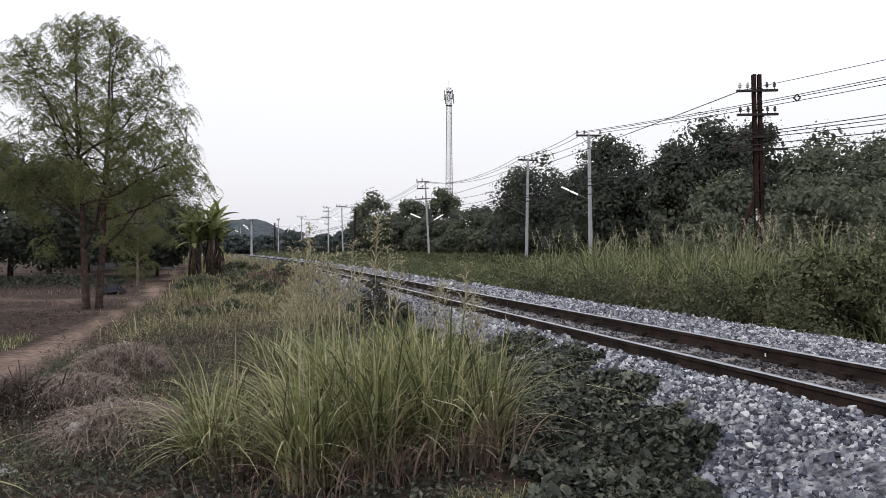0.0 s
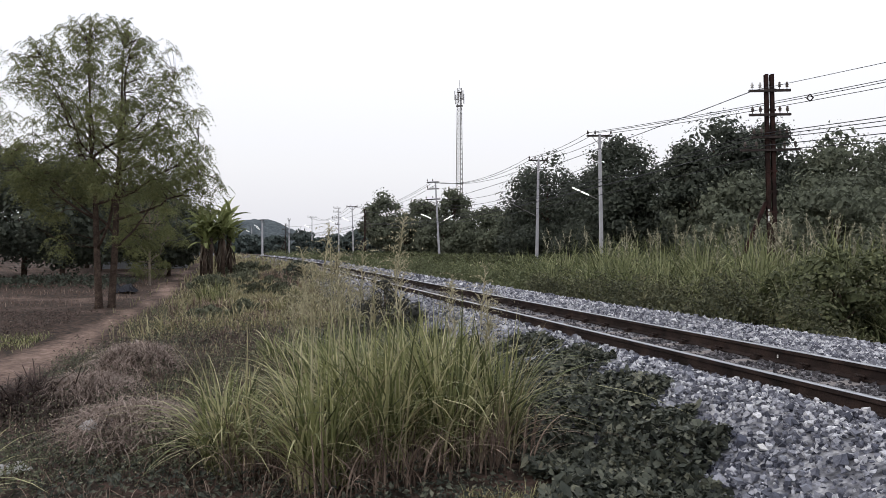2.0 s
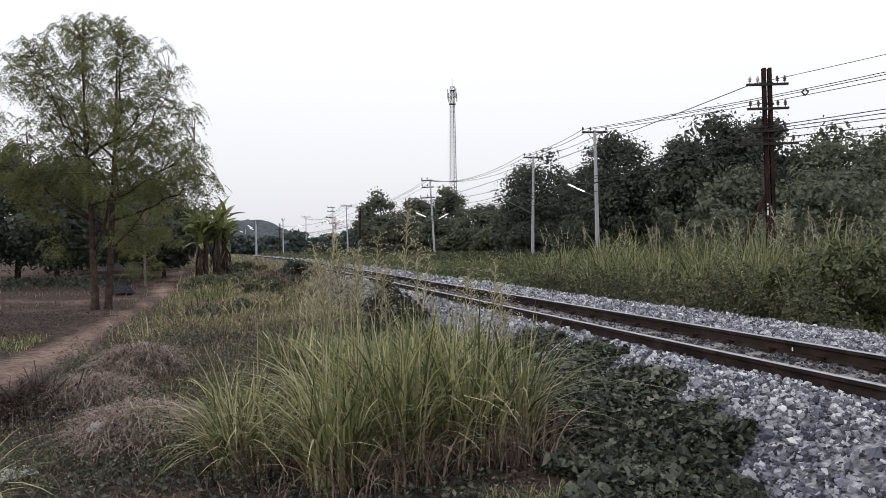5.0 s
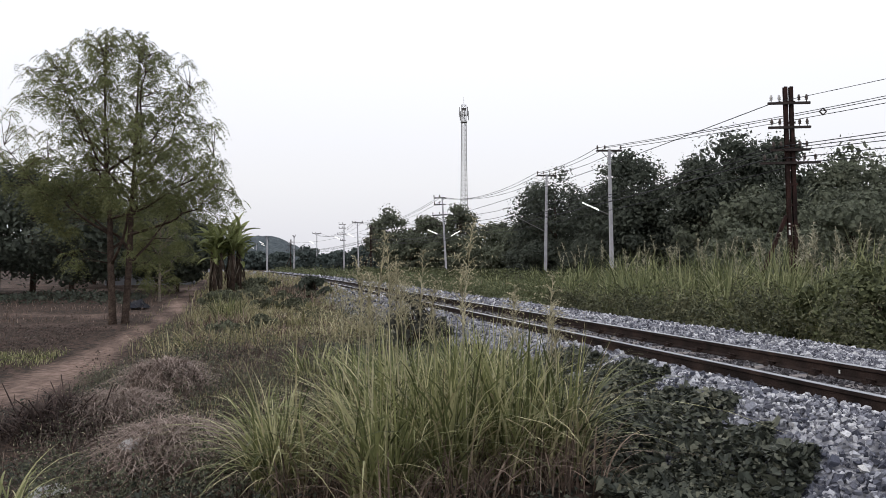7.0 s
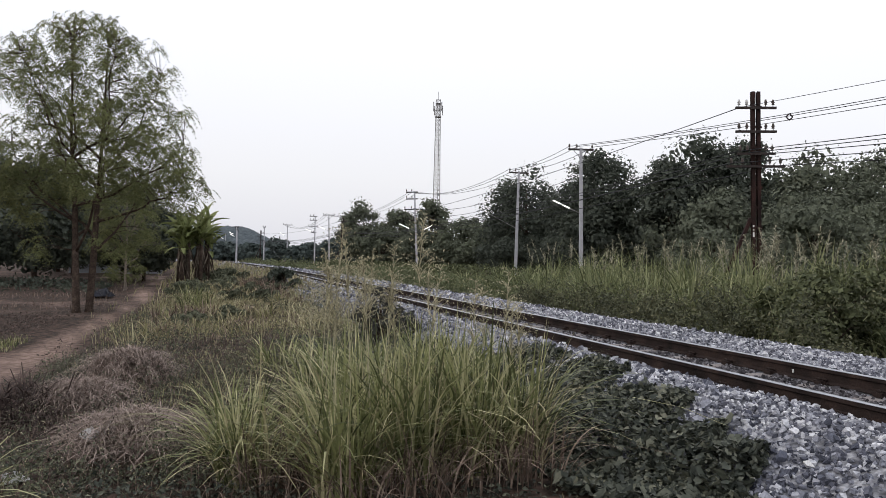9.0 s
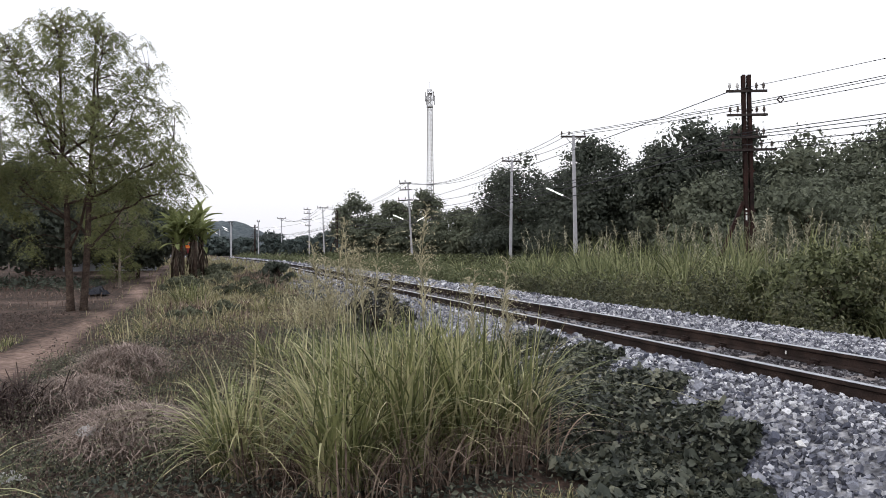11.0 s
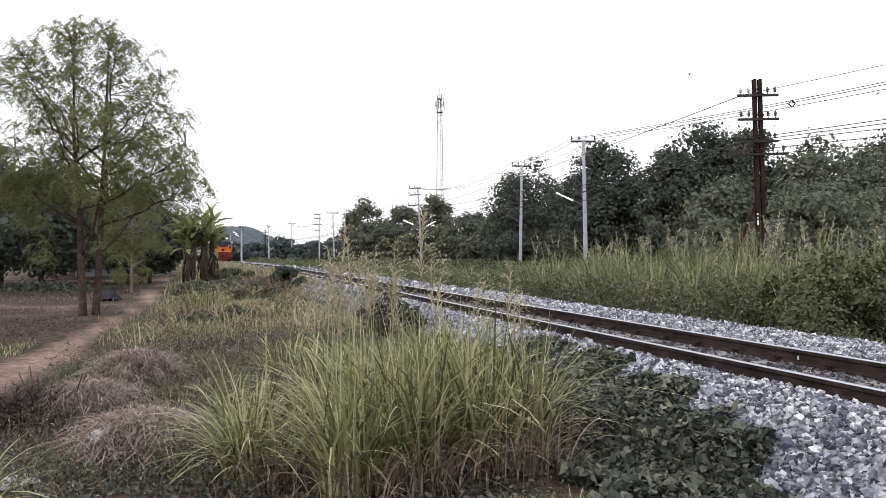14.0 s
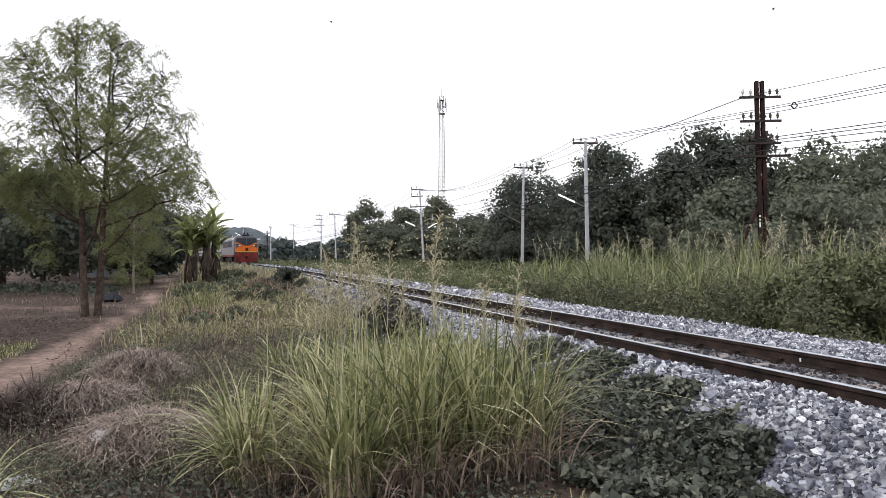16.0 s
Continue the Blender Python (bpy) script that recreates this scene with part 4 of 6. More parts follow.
def utility_pole(x, y, h, arm=1.7, lean=(0, 0), turn=0, lamps=(), kind="tee", reach=1.7, label="grey concrete utility pole with a steel crossarm"):
    m = stand(x, y) @ pose(0, 0, 0, lean[0], lean[1], 0)
    pole = thing("utility_pole", m, label, "utility pole", "power line poles")
    bm = bmesh.new()
    beam(bm, (0, 0, -0.3), (0, 0, h), 0.26, 0.26, 0.62)
    part("shaft", bm, POLE_CONC, pole)
    c, s = math.cos(radians(turn)), math.sin(radians(turn))
    rows = ((h - 0.12, arm),) if kind == "tee" else ((h - 0.1, arm * 0.8), (h - 0.85, arm * 0.8), (h - 2.0, arm), (h - 3.2, arm * 0.6))
    for z, w in rows:
        x0, x1 = (-w / 2, w / 2) if kind == "tee" else (-w * 0.8, w * 0.3)
        bm = bmesh.new()
        beam(bm, (x0 * c, x0 * s, z), (x1 * c, x1 * s, z), 0.10, 0.12)
        bar = part("crossarm", bm, STEEL_DARK, pole)
        for u in (0.04, 0.33, 0.95) if kind == "tee" else (0.05, 0.5):
            bm = bmesh.new()
            p = x0 + (x1 - x0) * u
            insulator(bm, p * c, p * s, z + 0.05, 1.4)
            part("insulator", bm, PORCELAIN, bar, smooth=True)
    if kind == "tee":
        bm = bmesh.new()
        beam(bm, (-arm * 0.3 * c, -arm * 0.3 * s, h - 0.15), (0, 0, h - 0.75), 0.03)
        beam(bm, (arm * 0.3 * c, arm * 0.3 * s, h - 0.15), (0, 0, h - 0.75), 0.03)
        part("brace", bm, STEEL_DARK, pole)
    for z, a in lamps:
        lamp_arm(pole, z, a, reach, reach < 2.5)
    return pole


utility_pole(10.2, 48.0, 9.15, 1.75, (0, -0.9), 8, ((4.75, 172),))
utility_pole(7.4, 60.3, 9.0, 1.7, (0, 1.0), 8, ((4.2, 176),), reach=2.9, label="grey concrete pole with a long lamp arm")
utility_pole(-0.9, 80.0, 9.05, 1.5, (0, -3.0), 5, ((4.6, 168), (4.3, 12)), "multi", label="concrete pole with several crossarms and boxes")
utility_pole(-33.5, 178.0, 9.4, 2.2, (0, 0), 0, ((6.4, 175),))
utility_pole(-21.0, 139.0, 9.4, 1.6, (0, 0), 0, ((6.0, 172),), "multi", label="slim concrete pole with stub arms")
utility_pole(-17.0, 130.0, 9.2, 2.0, (0, -1.5), 0, ((6.2, 170),))
utility_pole(-42.5, 165.0, 8.0, 0.9, (0, 0), 0, ((6.0, 178),))
utility_pole(-49.5, 193.0, 8.2, 0.9, (0, 0), 0, ((6.2, 178),))
utility_pole(-62.0, 228.0, 8.2, 0.9, (0, 0), 0, ((6.4, 178),))
utility_pole(-35.2, 160.0, 8.0, 0.6)


def rail_pole(x, y, h, lean=0.0, brace=True, number=False):
    """A telegraph pole made of two old rails side by side, with crossarms."""
    pole = thing("telegraph_pole", stand(x, y) @ pose(0, 0, 0, 0, lean, 0), "rust-red telegraph pole made of two old rails", "telegraph pole", "rail telegraph poles")
    for x0 in (-0.085, 0.085):
        bm = boxes((x0 - 0.055, x0 + 0.055, -0.07, -0.055, -0.3, h), (x0 - 0.012, x0 + 0.012, -0.056, 0.056, -0.3, h - 0.001), (x0 - 0.04, x0 + 0.04, 0.055, 0.075, -0.3, h), bevel=0.004)
        part("rail_leg", bm, RUST_PAINT, pole)
    for z in np.arange(0.8, h - 0.5, 0.62):
        part("tie_plate", boxes((-0.17, 0.17, -0.085, -0.071, z, z + 0.07)), RUST_PAINT, pole)
    for z, a, b in ((h - 0.52, -0.66, 0.60), (h - 1.25, -0.66, 0.60), (h - 1.93, -0.62, 0.56), (h - 2.32, -0.95, 0.86)):
        bm = bmesh.new()
        beam(bm, (a, -0.12, z), (b, -0.12, z), 0.075, 0.07)
        bar = part("crossarm", bm, STEEL_DARK, pole)
        for u in (0.08, 0.27, 0.74, 0.92):
            bm = bmesh.new()
            insulator(bm, a + (b - a) * u, -0.12, z + 0.04, 1.0)
            part("insulator", bm, PORCELAIN_W if u < 0.5 and z > h - 1 else PORCELAIN, bar, smooth=True)
    if brace:
        bm = bmesh.new()
        beam(bm, (-1.55, 0.1, -0.2), (-0.16, 0, 3.0), 0.09, 0.1)
        part("strut", bm, RUST_PAINT, pole)
    if number:
        bm = boxes((-0.135, -0.085, -0.078, -0.074, 2.62, 2.78), (-0.135, -0.085, -0.078, -0.074, 2.42, 2.57))
        part("number_bars", bm, WHITE, pole, "small white painted marks")
    return pole


rail_pole(9.95, 22.2, 6.9, -1.2, True, True)
rail_pole(-11.2, 98.0, 6.9, 0.0)
rail_pole(-32.6, 145.0, 6.6, 0.0)


def cell_tower(x, y):
    h = 43.5
    tower = thing("cell_tower", stand(x, y), "tall pale lattice phone mast", "phone mast")
    bm = bmesh.new()
    wide = lambda z: np.interp(z, (0, h), (1.05, 0.55))
    zs = np.linspace(0, h, 34)
    cor = ((-1, -1), (1, -1), (1, 1), (-1, 1))
    for cx, cy in cor:
        beam(bm, (cx * wide(0), cy * wide(0), -0.3), (cx * wide(h), cy * wide(h), h), 0.16)
    part("leg", bm, GALV, tower)
    bm = bmesh.new()
    for a, b in zip(zs, zs[1:]):
        wa, wb = wide(a), wide(b)
        for k in range(4):
            c0, c1 = cor[k], cor[(k + 1) % 4]
            beam(bm, (c0[0] * wa, c0[1] * wa, a), (c1[0] * wb, c1[1] * wb, b), 0.10)
            beam(bm, (c0[0] * wb, c0[1] * wb, b), (c1[0] * wb, c1[1] * wb, b), 0.075)
    part("bracing", bm, GALV, tower)
    bm = bmesh.new()
    beam(bm, (0.3, 0.2, 0), (0.3, 0.2, h - 1), 0.12)
    part("cable_ladder", bm, L_GREY, tower)
    part("platform", boxes((-0.85, 0.85, -0.85, 0.85, h - 4.6, h - 4.45)), GALV, tower)
    part("platform", boxes((-0.7, 0.7, -0.7, 0.7, h - 1.0, h - 0.9)), GALV, tower)
    for k in range(6):
        a = 2 * math.pi * k / 6 + 0.3
        r = 1.25
        bm = boxes((-0.12, 0.12, -0.08, 0.08, h - 3.9 + 0.8 * (k % 2), h - 1.4 + 0.8 * (k % 2)), bevel=0.03)
        beam(bm, (0, 0, h - 2.6), (0, 0.6, h - 2.9), 0.09)
        p = part("antenna", bm, GALV, tower, "white panel antenna")
        p.matrix_basis = pose(r * math.cos(a), r * math.sin(a), 0, 0, 0, math.degrees(a) + 90)
    bm = bmesh.new()
    tube(bm, [(0, 0, h), (0, 0, h + 2.2)], 0.05, 6)
    part("lightning_rod", bm, GALV, tower)


cell_tower(3.0, 190.0)


def wire(a, b, sag, r=0.018, label="sagging black overhead cable"):
    a, b = Vector(a), Vector(b)
    bm = bmesh.new()
    n = 24
    tube(bm, [a.lerp(b, i / n) - Vector((0, 0, sag * 4 * (i / n) * (1 - i / n))) for i in range(n + 1)], r, 5)
    ob = part("overhead_cable", bm, WIRE, smooth=True)
    return tagged(ob, label, "cable", "overhead cables")


A_, B_, C_ = (10.1, 48.0, 8.6), (7.5, 60.3, 8.5), (-1.4, 80.0, 8.4)
RP, RP2, RP3 = (9.8, 22.1, 6.2), (-11.2, 98.0, 6.2), (-32.6, 145, 5.9)
NEXT_A, NEXT_R = (27.5, 21.0, 8.9), (25.5, 3.0, 6.3)
for dx in (-0.85, -0.3, 0.8):
    spaced = wire((A_[0] + dx, 48, 8.6), (NEXT_A[0] + dx, NEXT_A[1], NEXT_A[2]), 0.35)
    wire((A_[0] + dx, 48, 8.6), (B_[0] + dx, 60.3, 8.5), 0.25)
    wire((B_[0] + dx, 60.3, 8.5), (C_[0] + dx * 0.6, 80, 8.3), 0.9)
    wire((C_[0] + dx * 0.6, 80, 8.3), (-17.0 + dx, 130, 8.6), 1.4, 0.018)
    wire((-17.0 + dx, 130, 8.6), (-33.5 + dx, 178, 8.7), 1.6, 0.022)
for k, (dz, sag) in enumerate(((0.0, 0.7), (-0.55, 0.8), (-0.75, 0.95))):
    wire((A_[0], 48, 6.8 + dz), (B_[0], 60.3, 6.7 + dz), 0.3)
    wire((B_[0], 60.3, 6.7 + dz), (C_[0], 80, 6.5 + dz), sag)
    wire((C_[0], 80, 6.5 + dz), (-17.0, 130, 6.6 + dz), 1.3, 0.018)
for dx, z, z2 in ((-0.5, 5.75, 7.2), (-0.55, 4.40, 5.2), (-0.25, 4.36, 5.0), (0.35, 4.34, 4.7), (-0.8, 4.02, 4.3), (0.6, 3.98, 3.9)):
    wire((RP[0] + dx, 22.05, z), (24.5 + dx, 6.0, z2), 0.12, 0.009 if z > 5 else 0.013)
    wire((RP[0] + dx, 22.05, z), (RP2[0] + dx, 98, z), 1.0, 0.014)
    wire((RP2[0] + dx, 98, z), (RP3[0] + dx, 145, z - 0.3), 0.7, 0.016)


def spacer(cable, x, y, z, r=0.17):
    bm = bmesh.new()
    c = [(x - r, y, z), (x, y, z + r), (x + r, y, z), (x, y, z - r)]
    for k in range(4):
        beam(bm, c[k], c[(k + 1) % 4], 0.05)
    part("spacer", bm, STEEL_DARK, cable, "dark diamond-shaped cable spacer")


spacer(spaced, 17.9, 35.9, 8.40)


# ---- grasses, weeds and creepers ----
def stuff(name, sets, material, label, category):
    ob = part_np(name, *join(*sets), material)
    return tagged(ob, label, category, kind="stuff")


def tussock(rng, cx, cy, n, h, spread, lean, width=0.014):
    r = spread * np.sqrt(rng.uniform(0, 1, n))
    a = rng.uniform(0, 2 * np.pi, n)
    x, y = cx + r * np.cos(a), cy + r * np.sin(a)
    aim = a + rng.normal(0, 0.9, n)
    le = lean * rng.uniform(0.1, 1.8, n)
    arch = rng.uniform(0, 1, n) < 0.24
    le = np.where(arch, rng.uniform(0.7, 1.25, n), le)
    return blades(rng, x, y, gz(x, y), h * rng.uniform(0.35, 1.08, n), le, width * rng.uniform(0.5, 1.4, n), aim, 7, 1.0)


def plume(rng, x, y, h, lean, aim, size=0.30, wisps=26, w=0.007):
    """A stalk with a loose, drooping seed head."""
    z = g(x, y)
    st = blades(rng, np.array([x]), np.array([y]), np.array([z]), h, lean, 0.008, aim, 7, 0.0)
    t = rng.uniform(0, 1, wisps)
    u = 1 - size * t / h
    px, py = x + lean * h * u ** 1.8 * math.cos(aim), y + lean * h * u ** 1.8 * math.sin(aim)
    ray = blades(rng, px, py, z + h * u, size * (0.16 + 0.42 * t) * rng.uniform(0.6, 1.1, wisps), rng.uniform(0.7, 1.5, wisps), w, None, 4, 1.1)
    # small grains along each branch
    v = ray[0].reshape(wisps, 9, 3)
    k = rng.uniform(0.3, 1, (wisps, 7))
    i = np.clip((k * 4).astype(int), 0, 3)
    c = v[np.arange(wisps)[:, None], 2 * i]
    c = c + (v[np.arange(wisps)[:, None], np.minimum(2 * i + 2, 8)] - c) * rng.uniform(0, 1, (wisps, 7, 1))
    gr = leaves(rng, c.reshape(-1, 3), rng.uniform(0.010, 0.022, wisps * 7), 2.6, 0.0, 0.05, 0.5)
    return st, ray, gr


def foreground_grass():
    rng = np.random.default_rng(21)
    sets = []
    for cx, cy, n, h, sp, le in ((-0.80, 4.75, 190, 1.05, 0.20, 0.50), (-0.42, 5.0, 200, 1.22, 0.20, 0.38), (0.02, 5.15, 190, 1.20, 0.20, 0.38), (0.36, 5.25, 130, 1.10, 0.15, 0.40),
                                 (-0.15, 5.75, 160, 1.2, 0.25, 0.4), (-0.75, 5.6, 170, 1.15, 0.25, 0.45), (-1.55, 5.2, 210, 0.85, 0.16, 0.8), (-1.15, 6.2, 150, 0.95, 0.25, 0.5),
                                 (-0.4, 6.5, 180, 1.05, 0.35, 0.45), (0.15, 6.3, 130, 0.9, 0.3, 0.5), (-2.98, 4.5, 60, 0.62, 0.12, 0.8), (-0.9, 7.3, 170, 0.95, 0.4, 0.45), (-0.2, 7.6, 150, 0.9, 0.4, 0.45),
                                 (-1.9, 6.6, 110, 0.6, 0.25, 0.7), (-1.35, 8.2, 140, 0.8, 0.35, 0.5), (-2.2, 9.6, 120, 0.7, 0.3, 0.6), (-6.9, 21.0, 150, 0.95, 0.3, 0.8), (-6.4, 20.4, 90, 0.8, 0.25, 0.8)):
        sets.append(tussock(rng, cx, cy, int(n * 1.3), h, sp, le, 0.017))
    stuff("tall_grass", sets, BLADE_GREEN, "tall clumps of long green grass beside the line", "tall grass")
    straw = [tussock(rng, cx, cy, 52, 1.1, 0.26, 0.62, 0.013) for cx, cy in ((-0.75, 4.8), (-0.4, 5.0), (0.05, 5.1), (0.33, 5.2), (-1.45, 5.2), (-0.8, 5.6), (-0.2, 5.7), (-1.1, 6.2))]
    stuff("straw_blades", straw, BLADE_STRAW, "long yellowed blades arching out of the clumps", "tall grass")
    dry = [tussock(rng, cx, cy, 110, 0.6, 0.3, 0.8, 0.011) for cx, cy in ((-0.7, 4.6), (0.1, 4.9), (0.38, 5.0), (-0.3, 4.7), (-1.2, 5.0), (-0.5, 5.3), (0.2, 5.4))]
    dry += [tussock(rng, cx, cy, 120, 0.8, 0.35, 0.5, 0.02) for cx, cy in ((-6.9, 29.5), (-6.5, 29.0), (-7.4, 30.2), (-7.9, 32.0), (-5.2, 24.5))]
    stuff("dead_grass", dry, BLADE_DRY, "dead brown blades at the foot of the clumps", "dead grass")
    spots = ((-0.93, 5.05, 1.70), (-0.77, 5.0, 1.62), (-0.71, 5.15, 1.52), (-0.64, 4.9, 1.46), (-0.37, 4.6, 1.72), (-0.27, 4.7, 1.50), (-0.86, 5.2, 1.48), (-0.80, 5.3, 1.36), (-0.58, 5.2, 1.36),
             (0.20, 5.0, 1.34), (0.02, 5.1, 1.28), (0.34, 5.1, 1.15), (-1.0, 5.4, 1.4), (-0.48, 5.1, 1.3), (-0.9, 5.0, 1.3), (0.28, 5.25, 1.1), (-1.15, 5.6, 1.25), (-1.02, 5.2, 1.42), (-0.68, 5.4, 1.38), (0.12, 5.3, 1.2), (-0.94, 5.3, 1.55), (-0.88, 5.1, 1.42), (-0.60, 5.0, 1.55), (-0.33, 4.9, 1.4))
    for x, y, h in spots:
        v, f = join(*plume(rng, x, y, h, rng.uniform(0.02, 0.10), rng.uniform(0, 6.28), 0.42, 46, 0.0062))
        base = np.array([x, y, g(x, y)])
        ob = part_np("seed_stalk", v - base, f, PLUME)
        ob.location = base
        tagged(ob, "tall pale grass stalk with a loose seed head", "grass stalk", "seed stalks")
        stalks.append((ob, tuple(base), rng.uniform(0, 6.28), rng.uniform(0.8, 1.6)))


stalks = []
foreground_grass()


def meadow():
    rng = np.random.default_rng(8)
    sets, dry = [], []
    for y0, y1, n, h, w, segs in ((6.0, 14, 5500, 0.20, 0.009, 3), (14, 30, 15000, 0.26, 0.015, 2), (30, 75, 11500, 0.40, 0.05, 2), (75, 130, 5000, 0.5, 0.09, 2)):
        s = rng.uniform(y0, y1, n)
        lo = np.interp(s, (6, 15, 40, 130), (-5.4, -7.6, -8.0, -10.0))
        q = rng.uniform(0, 1, n) ** 0.85 * (np.interp(s, (6, 18, 30), (-1.6, -1.5, -1.0)) - lo) + lo
        x, y = from_sq(s, q)
        near = path_gap(x, y) > rng.uniform(0.25, 1.5, n)
        patch = wave(x * 1.1 + 3, y * 0.8) + rng.normal(0, 0.5, n)
        k = near & (patch > -0.75)
        hh = h * rng.uniform(0.4, 1.15, n) * np.clip(1 + 0.45 * wave(x * 0.6, y * 0.5), 0.4, 1.5)
        m = k & (rng.uniform(0, 1, n) < 0.78)
        zz = np.where(q > -2.3, bed_z(q), gz(x, y))
        sets.append(blades(rng, x[m], y[m], zz[m], hh[m], rng.uniform(0.1, 0.7, m.sum()), w, None, segs))
        m = k & ~m
        dry.append(blades(rng, x[m], y[m], zz[m], hh[m] * 1.1, rng.uniform(0.1, 0.8, m.sum()), w * 0.8, None, segs))
    for i in range(70):
        s, q = rng.uniform(13, 45), rng.uniform(-7.0, -2.2)
        x, y = from_sq(s, q)
        if path_gap(x, y) > 1.2:
            (sets if i % 3 else dry).append(tussock(rng, float(x), float(y), 60, rng.uniform(0.3, 0.6), 0.22, 0.6, 0.012 + 0.0008 * s))
    pale = [tussock(rng, *(float(c) for c in from_sq(rng.uniform(13, 48), rng.uniform(-6.5, -2.2))), 42, rng.uniform(0.3, 0.6), 0.35, 0.6, 0.02) for _ in range(150)]
    stuff("pale_grass", pale, BLADE_STRAW, "pale straw-coloured grass tufts on the bank", "grass")
    stuff("meadow_grass", sets, BLADE_MIX, "rough half-dry grass along the bank", "grass")
    stuff("dry_grass", dry, BLADE_DRY, "brown dried grass and weeds among the green", "dry grass")
    # low withered weeds by the path
    n = 6500
    y = 3.5 + 13 * rng.uniform(0, 1, n) ** 1.3
    x = rng.uniform(-1, 0, n) * np.interp(y, (3.5, 8, 16), (4.2, 4.2, 5.0)) + np.interp(y, (3.5, 8, 16), (-0.8, -1.4, -2.4))
    m = (path_gap(x, y) > 0.75) & (wave(x * 1.7, y * 1.5) > -0.6)
    x, y = x[m], y[m]
    stuff("withered_weeds", [blades(rng, x, y, gz(x, y), rng.uniform(0.06, 0.26, len(x)), rng.uniform(0.2, 1.3, len(x)), 0.008, None, 3)], BLADE_DRY, "low withered weeds and straw on the earth", "dry weeds")
    n = 5000
    y = 9 + 34 * rng.uniform(0, 1, n)
    x = np.interp(y, PATH_Y, PATH_X) - 1.0 - rng.uniform(0, 1, n) ** 1.2 * np.interp(y, (9, 40), (6, 26))
    m = wave(x * 0.7, y * 0.6) > 0.05
    x, y = x[m], y[m]
    stuff("orchard_grass", [blades(rng, x, y, gz(x, y), rng.uniform(0.05, 0.25, len(x)), rng.uniform(0.2, 0.9, len(x)), 0.02, None, 2)], BLADE_DRY, "sparse low dry grass under the trees", "grass")


meadow()


def herbs():
    """Small bushy herbs, grey-green and withered, with pale seed dots, that cover the bank."""
    rng = np.random.default_rng(19)
    green, brown, dots = [], [], []
    for s0, s1, count, per, size, wide in ((5.2, 11, 1150, 44, 0.032, 0.20), (11, 20, 1150, 32, 0.048, 0.28), (20, 42, 260, 26, 0.085, 0.45)):
        s = rng.uniform(s0, s1, count)
        q = rng.uniform(np.interp(s, (5, 15, 40), (-6.2, -7.4, -7.6)), np.interp(s, (5, 9, 14, 40), (-3.4, -2.4, -1.7, -1.7)))
        x, y = from_sq(s, q)
        keep = path_gap(x, y) > rng.uniform(0.5, 1.3, count)
        x, y = x[keep], y[keep]
        dead = wave(x * 0.9 + 4, y * 0.7) + rng.normal(0, 0.35, len(x)) > 0.12
        h = rng.uniform(0.12, 0.36, len(x)) * (1 + 0.4 * wave(x * 0.7, y * 0.8))
        for mask, bag in ((~dead, green), (dead, brown)):
            k = int(mask.sum())
            r = wide * np.sqrt(rng.uniform(0, 1, (k, per)))
            a = rng.uniform(0, 2 * np.pi, (k, per))
            px, py = x[mask][:, None] + r * np.cos(a), y[mask][:, None] + r * np.sin(a)
            pz = gz(px, py) + h[mask][:, None] * np.sqrt(np.maximum(0.04, 1 - (r / wide) ** 2)) * rng.uniform(0.15, 1.05, (k, per))
            c = np.stack([px, py, pz], -1).reshape(-1, 3)
            bag.append(leaves(rng, c, size * rng.uniform(0.6, 1.3, len(c)), 2.6, 0.0, 0.1))
            top = c[rng.uniform(0, 1, len(c)) < 0.045] + np.array([0, 0, 0.05])
            dots.append(leaves(rng, top, size * 0.45, 1.2, 0.0, 0.2))
    stuff("herbs", green, HERB_GREEN, "low bushy grey-green herbs on the bank", "herbs")
    stuff("withered_herbs", brown, HERB_BROWN, "low bushy herbs withered to purplish brown", "herbs")
    stuff("herb_seed_heads", dots, PLUME, "tiny pale seed heads over the herbs", "seed heads")
    n = 14000
    y = 8 + 11 * rng.uniform(0, 1, n)
    x = np.interp(y, PATH_Y, PATH_X) - 0.9 - rng.uniform(0, 1, n) * np.interp(y, (8, 19), (3, 8))
    m = wave(x * 0.9 + 1, y * 0.9) + rng.normal(0, 0.2, n) > -0.1
    c = np.stack([x, y, gz(x, y) + rng.uniform(0.0, 0.16, n)], -1)[m]
    stuff("withered_ground_cover", [leaves(rng, c, rng.uniform(0.03, 0.07, len(c)), 2.4, 0.1, 0.1)], HERB_BROWN, "low withered weeds on the earth beyond the path", "weeds")
    n = 2600
    x, y = rng.uniform(0.1, 1.15, n), rng.uniform(2.8, 4.3, n)
    stuff("short_grass", [blades(rng, x, y, gz(x, y), rng.uniform(0.04, 0.15, n), rng.uniform(0.2, 1.1, n), 0.006, None, 3)], BLADE_MIX, "short dull grass before the creeper", "grass")


herbs()


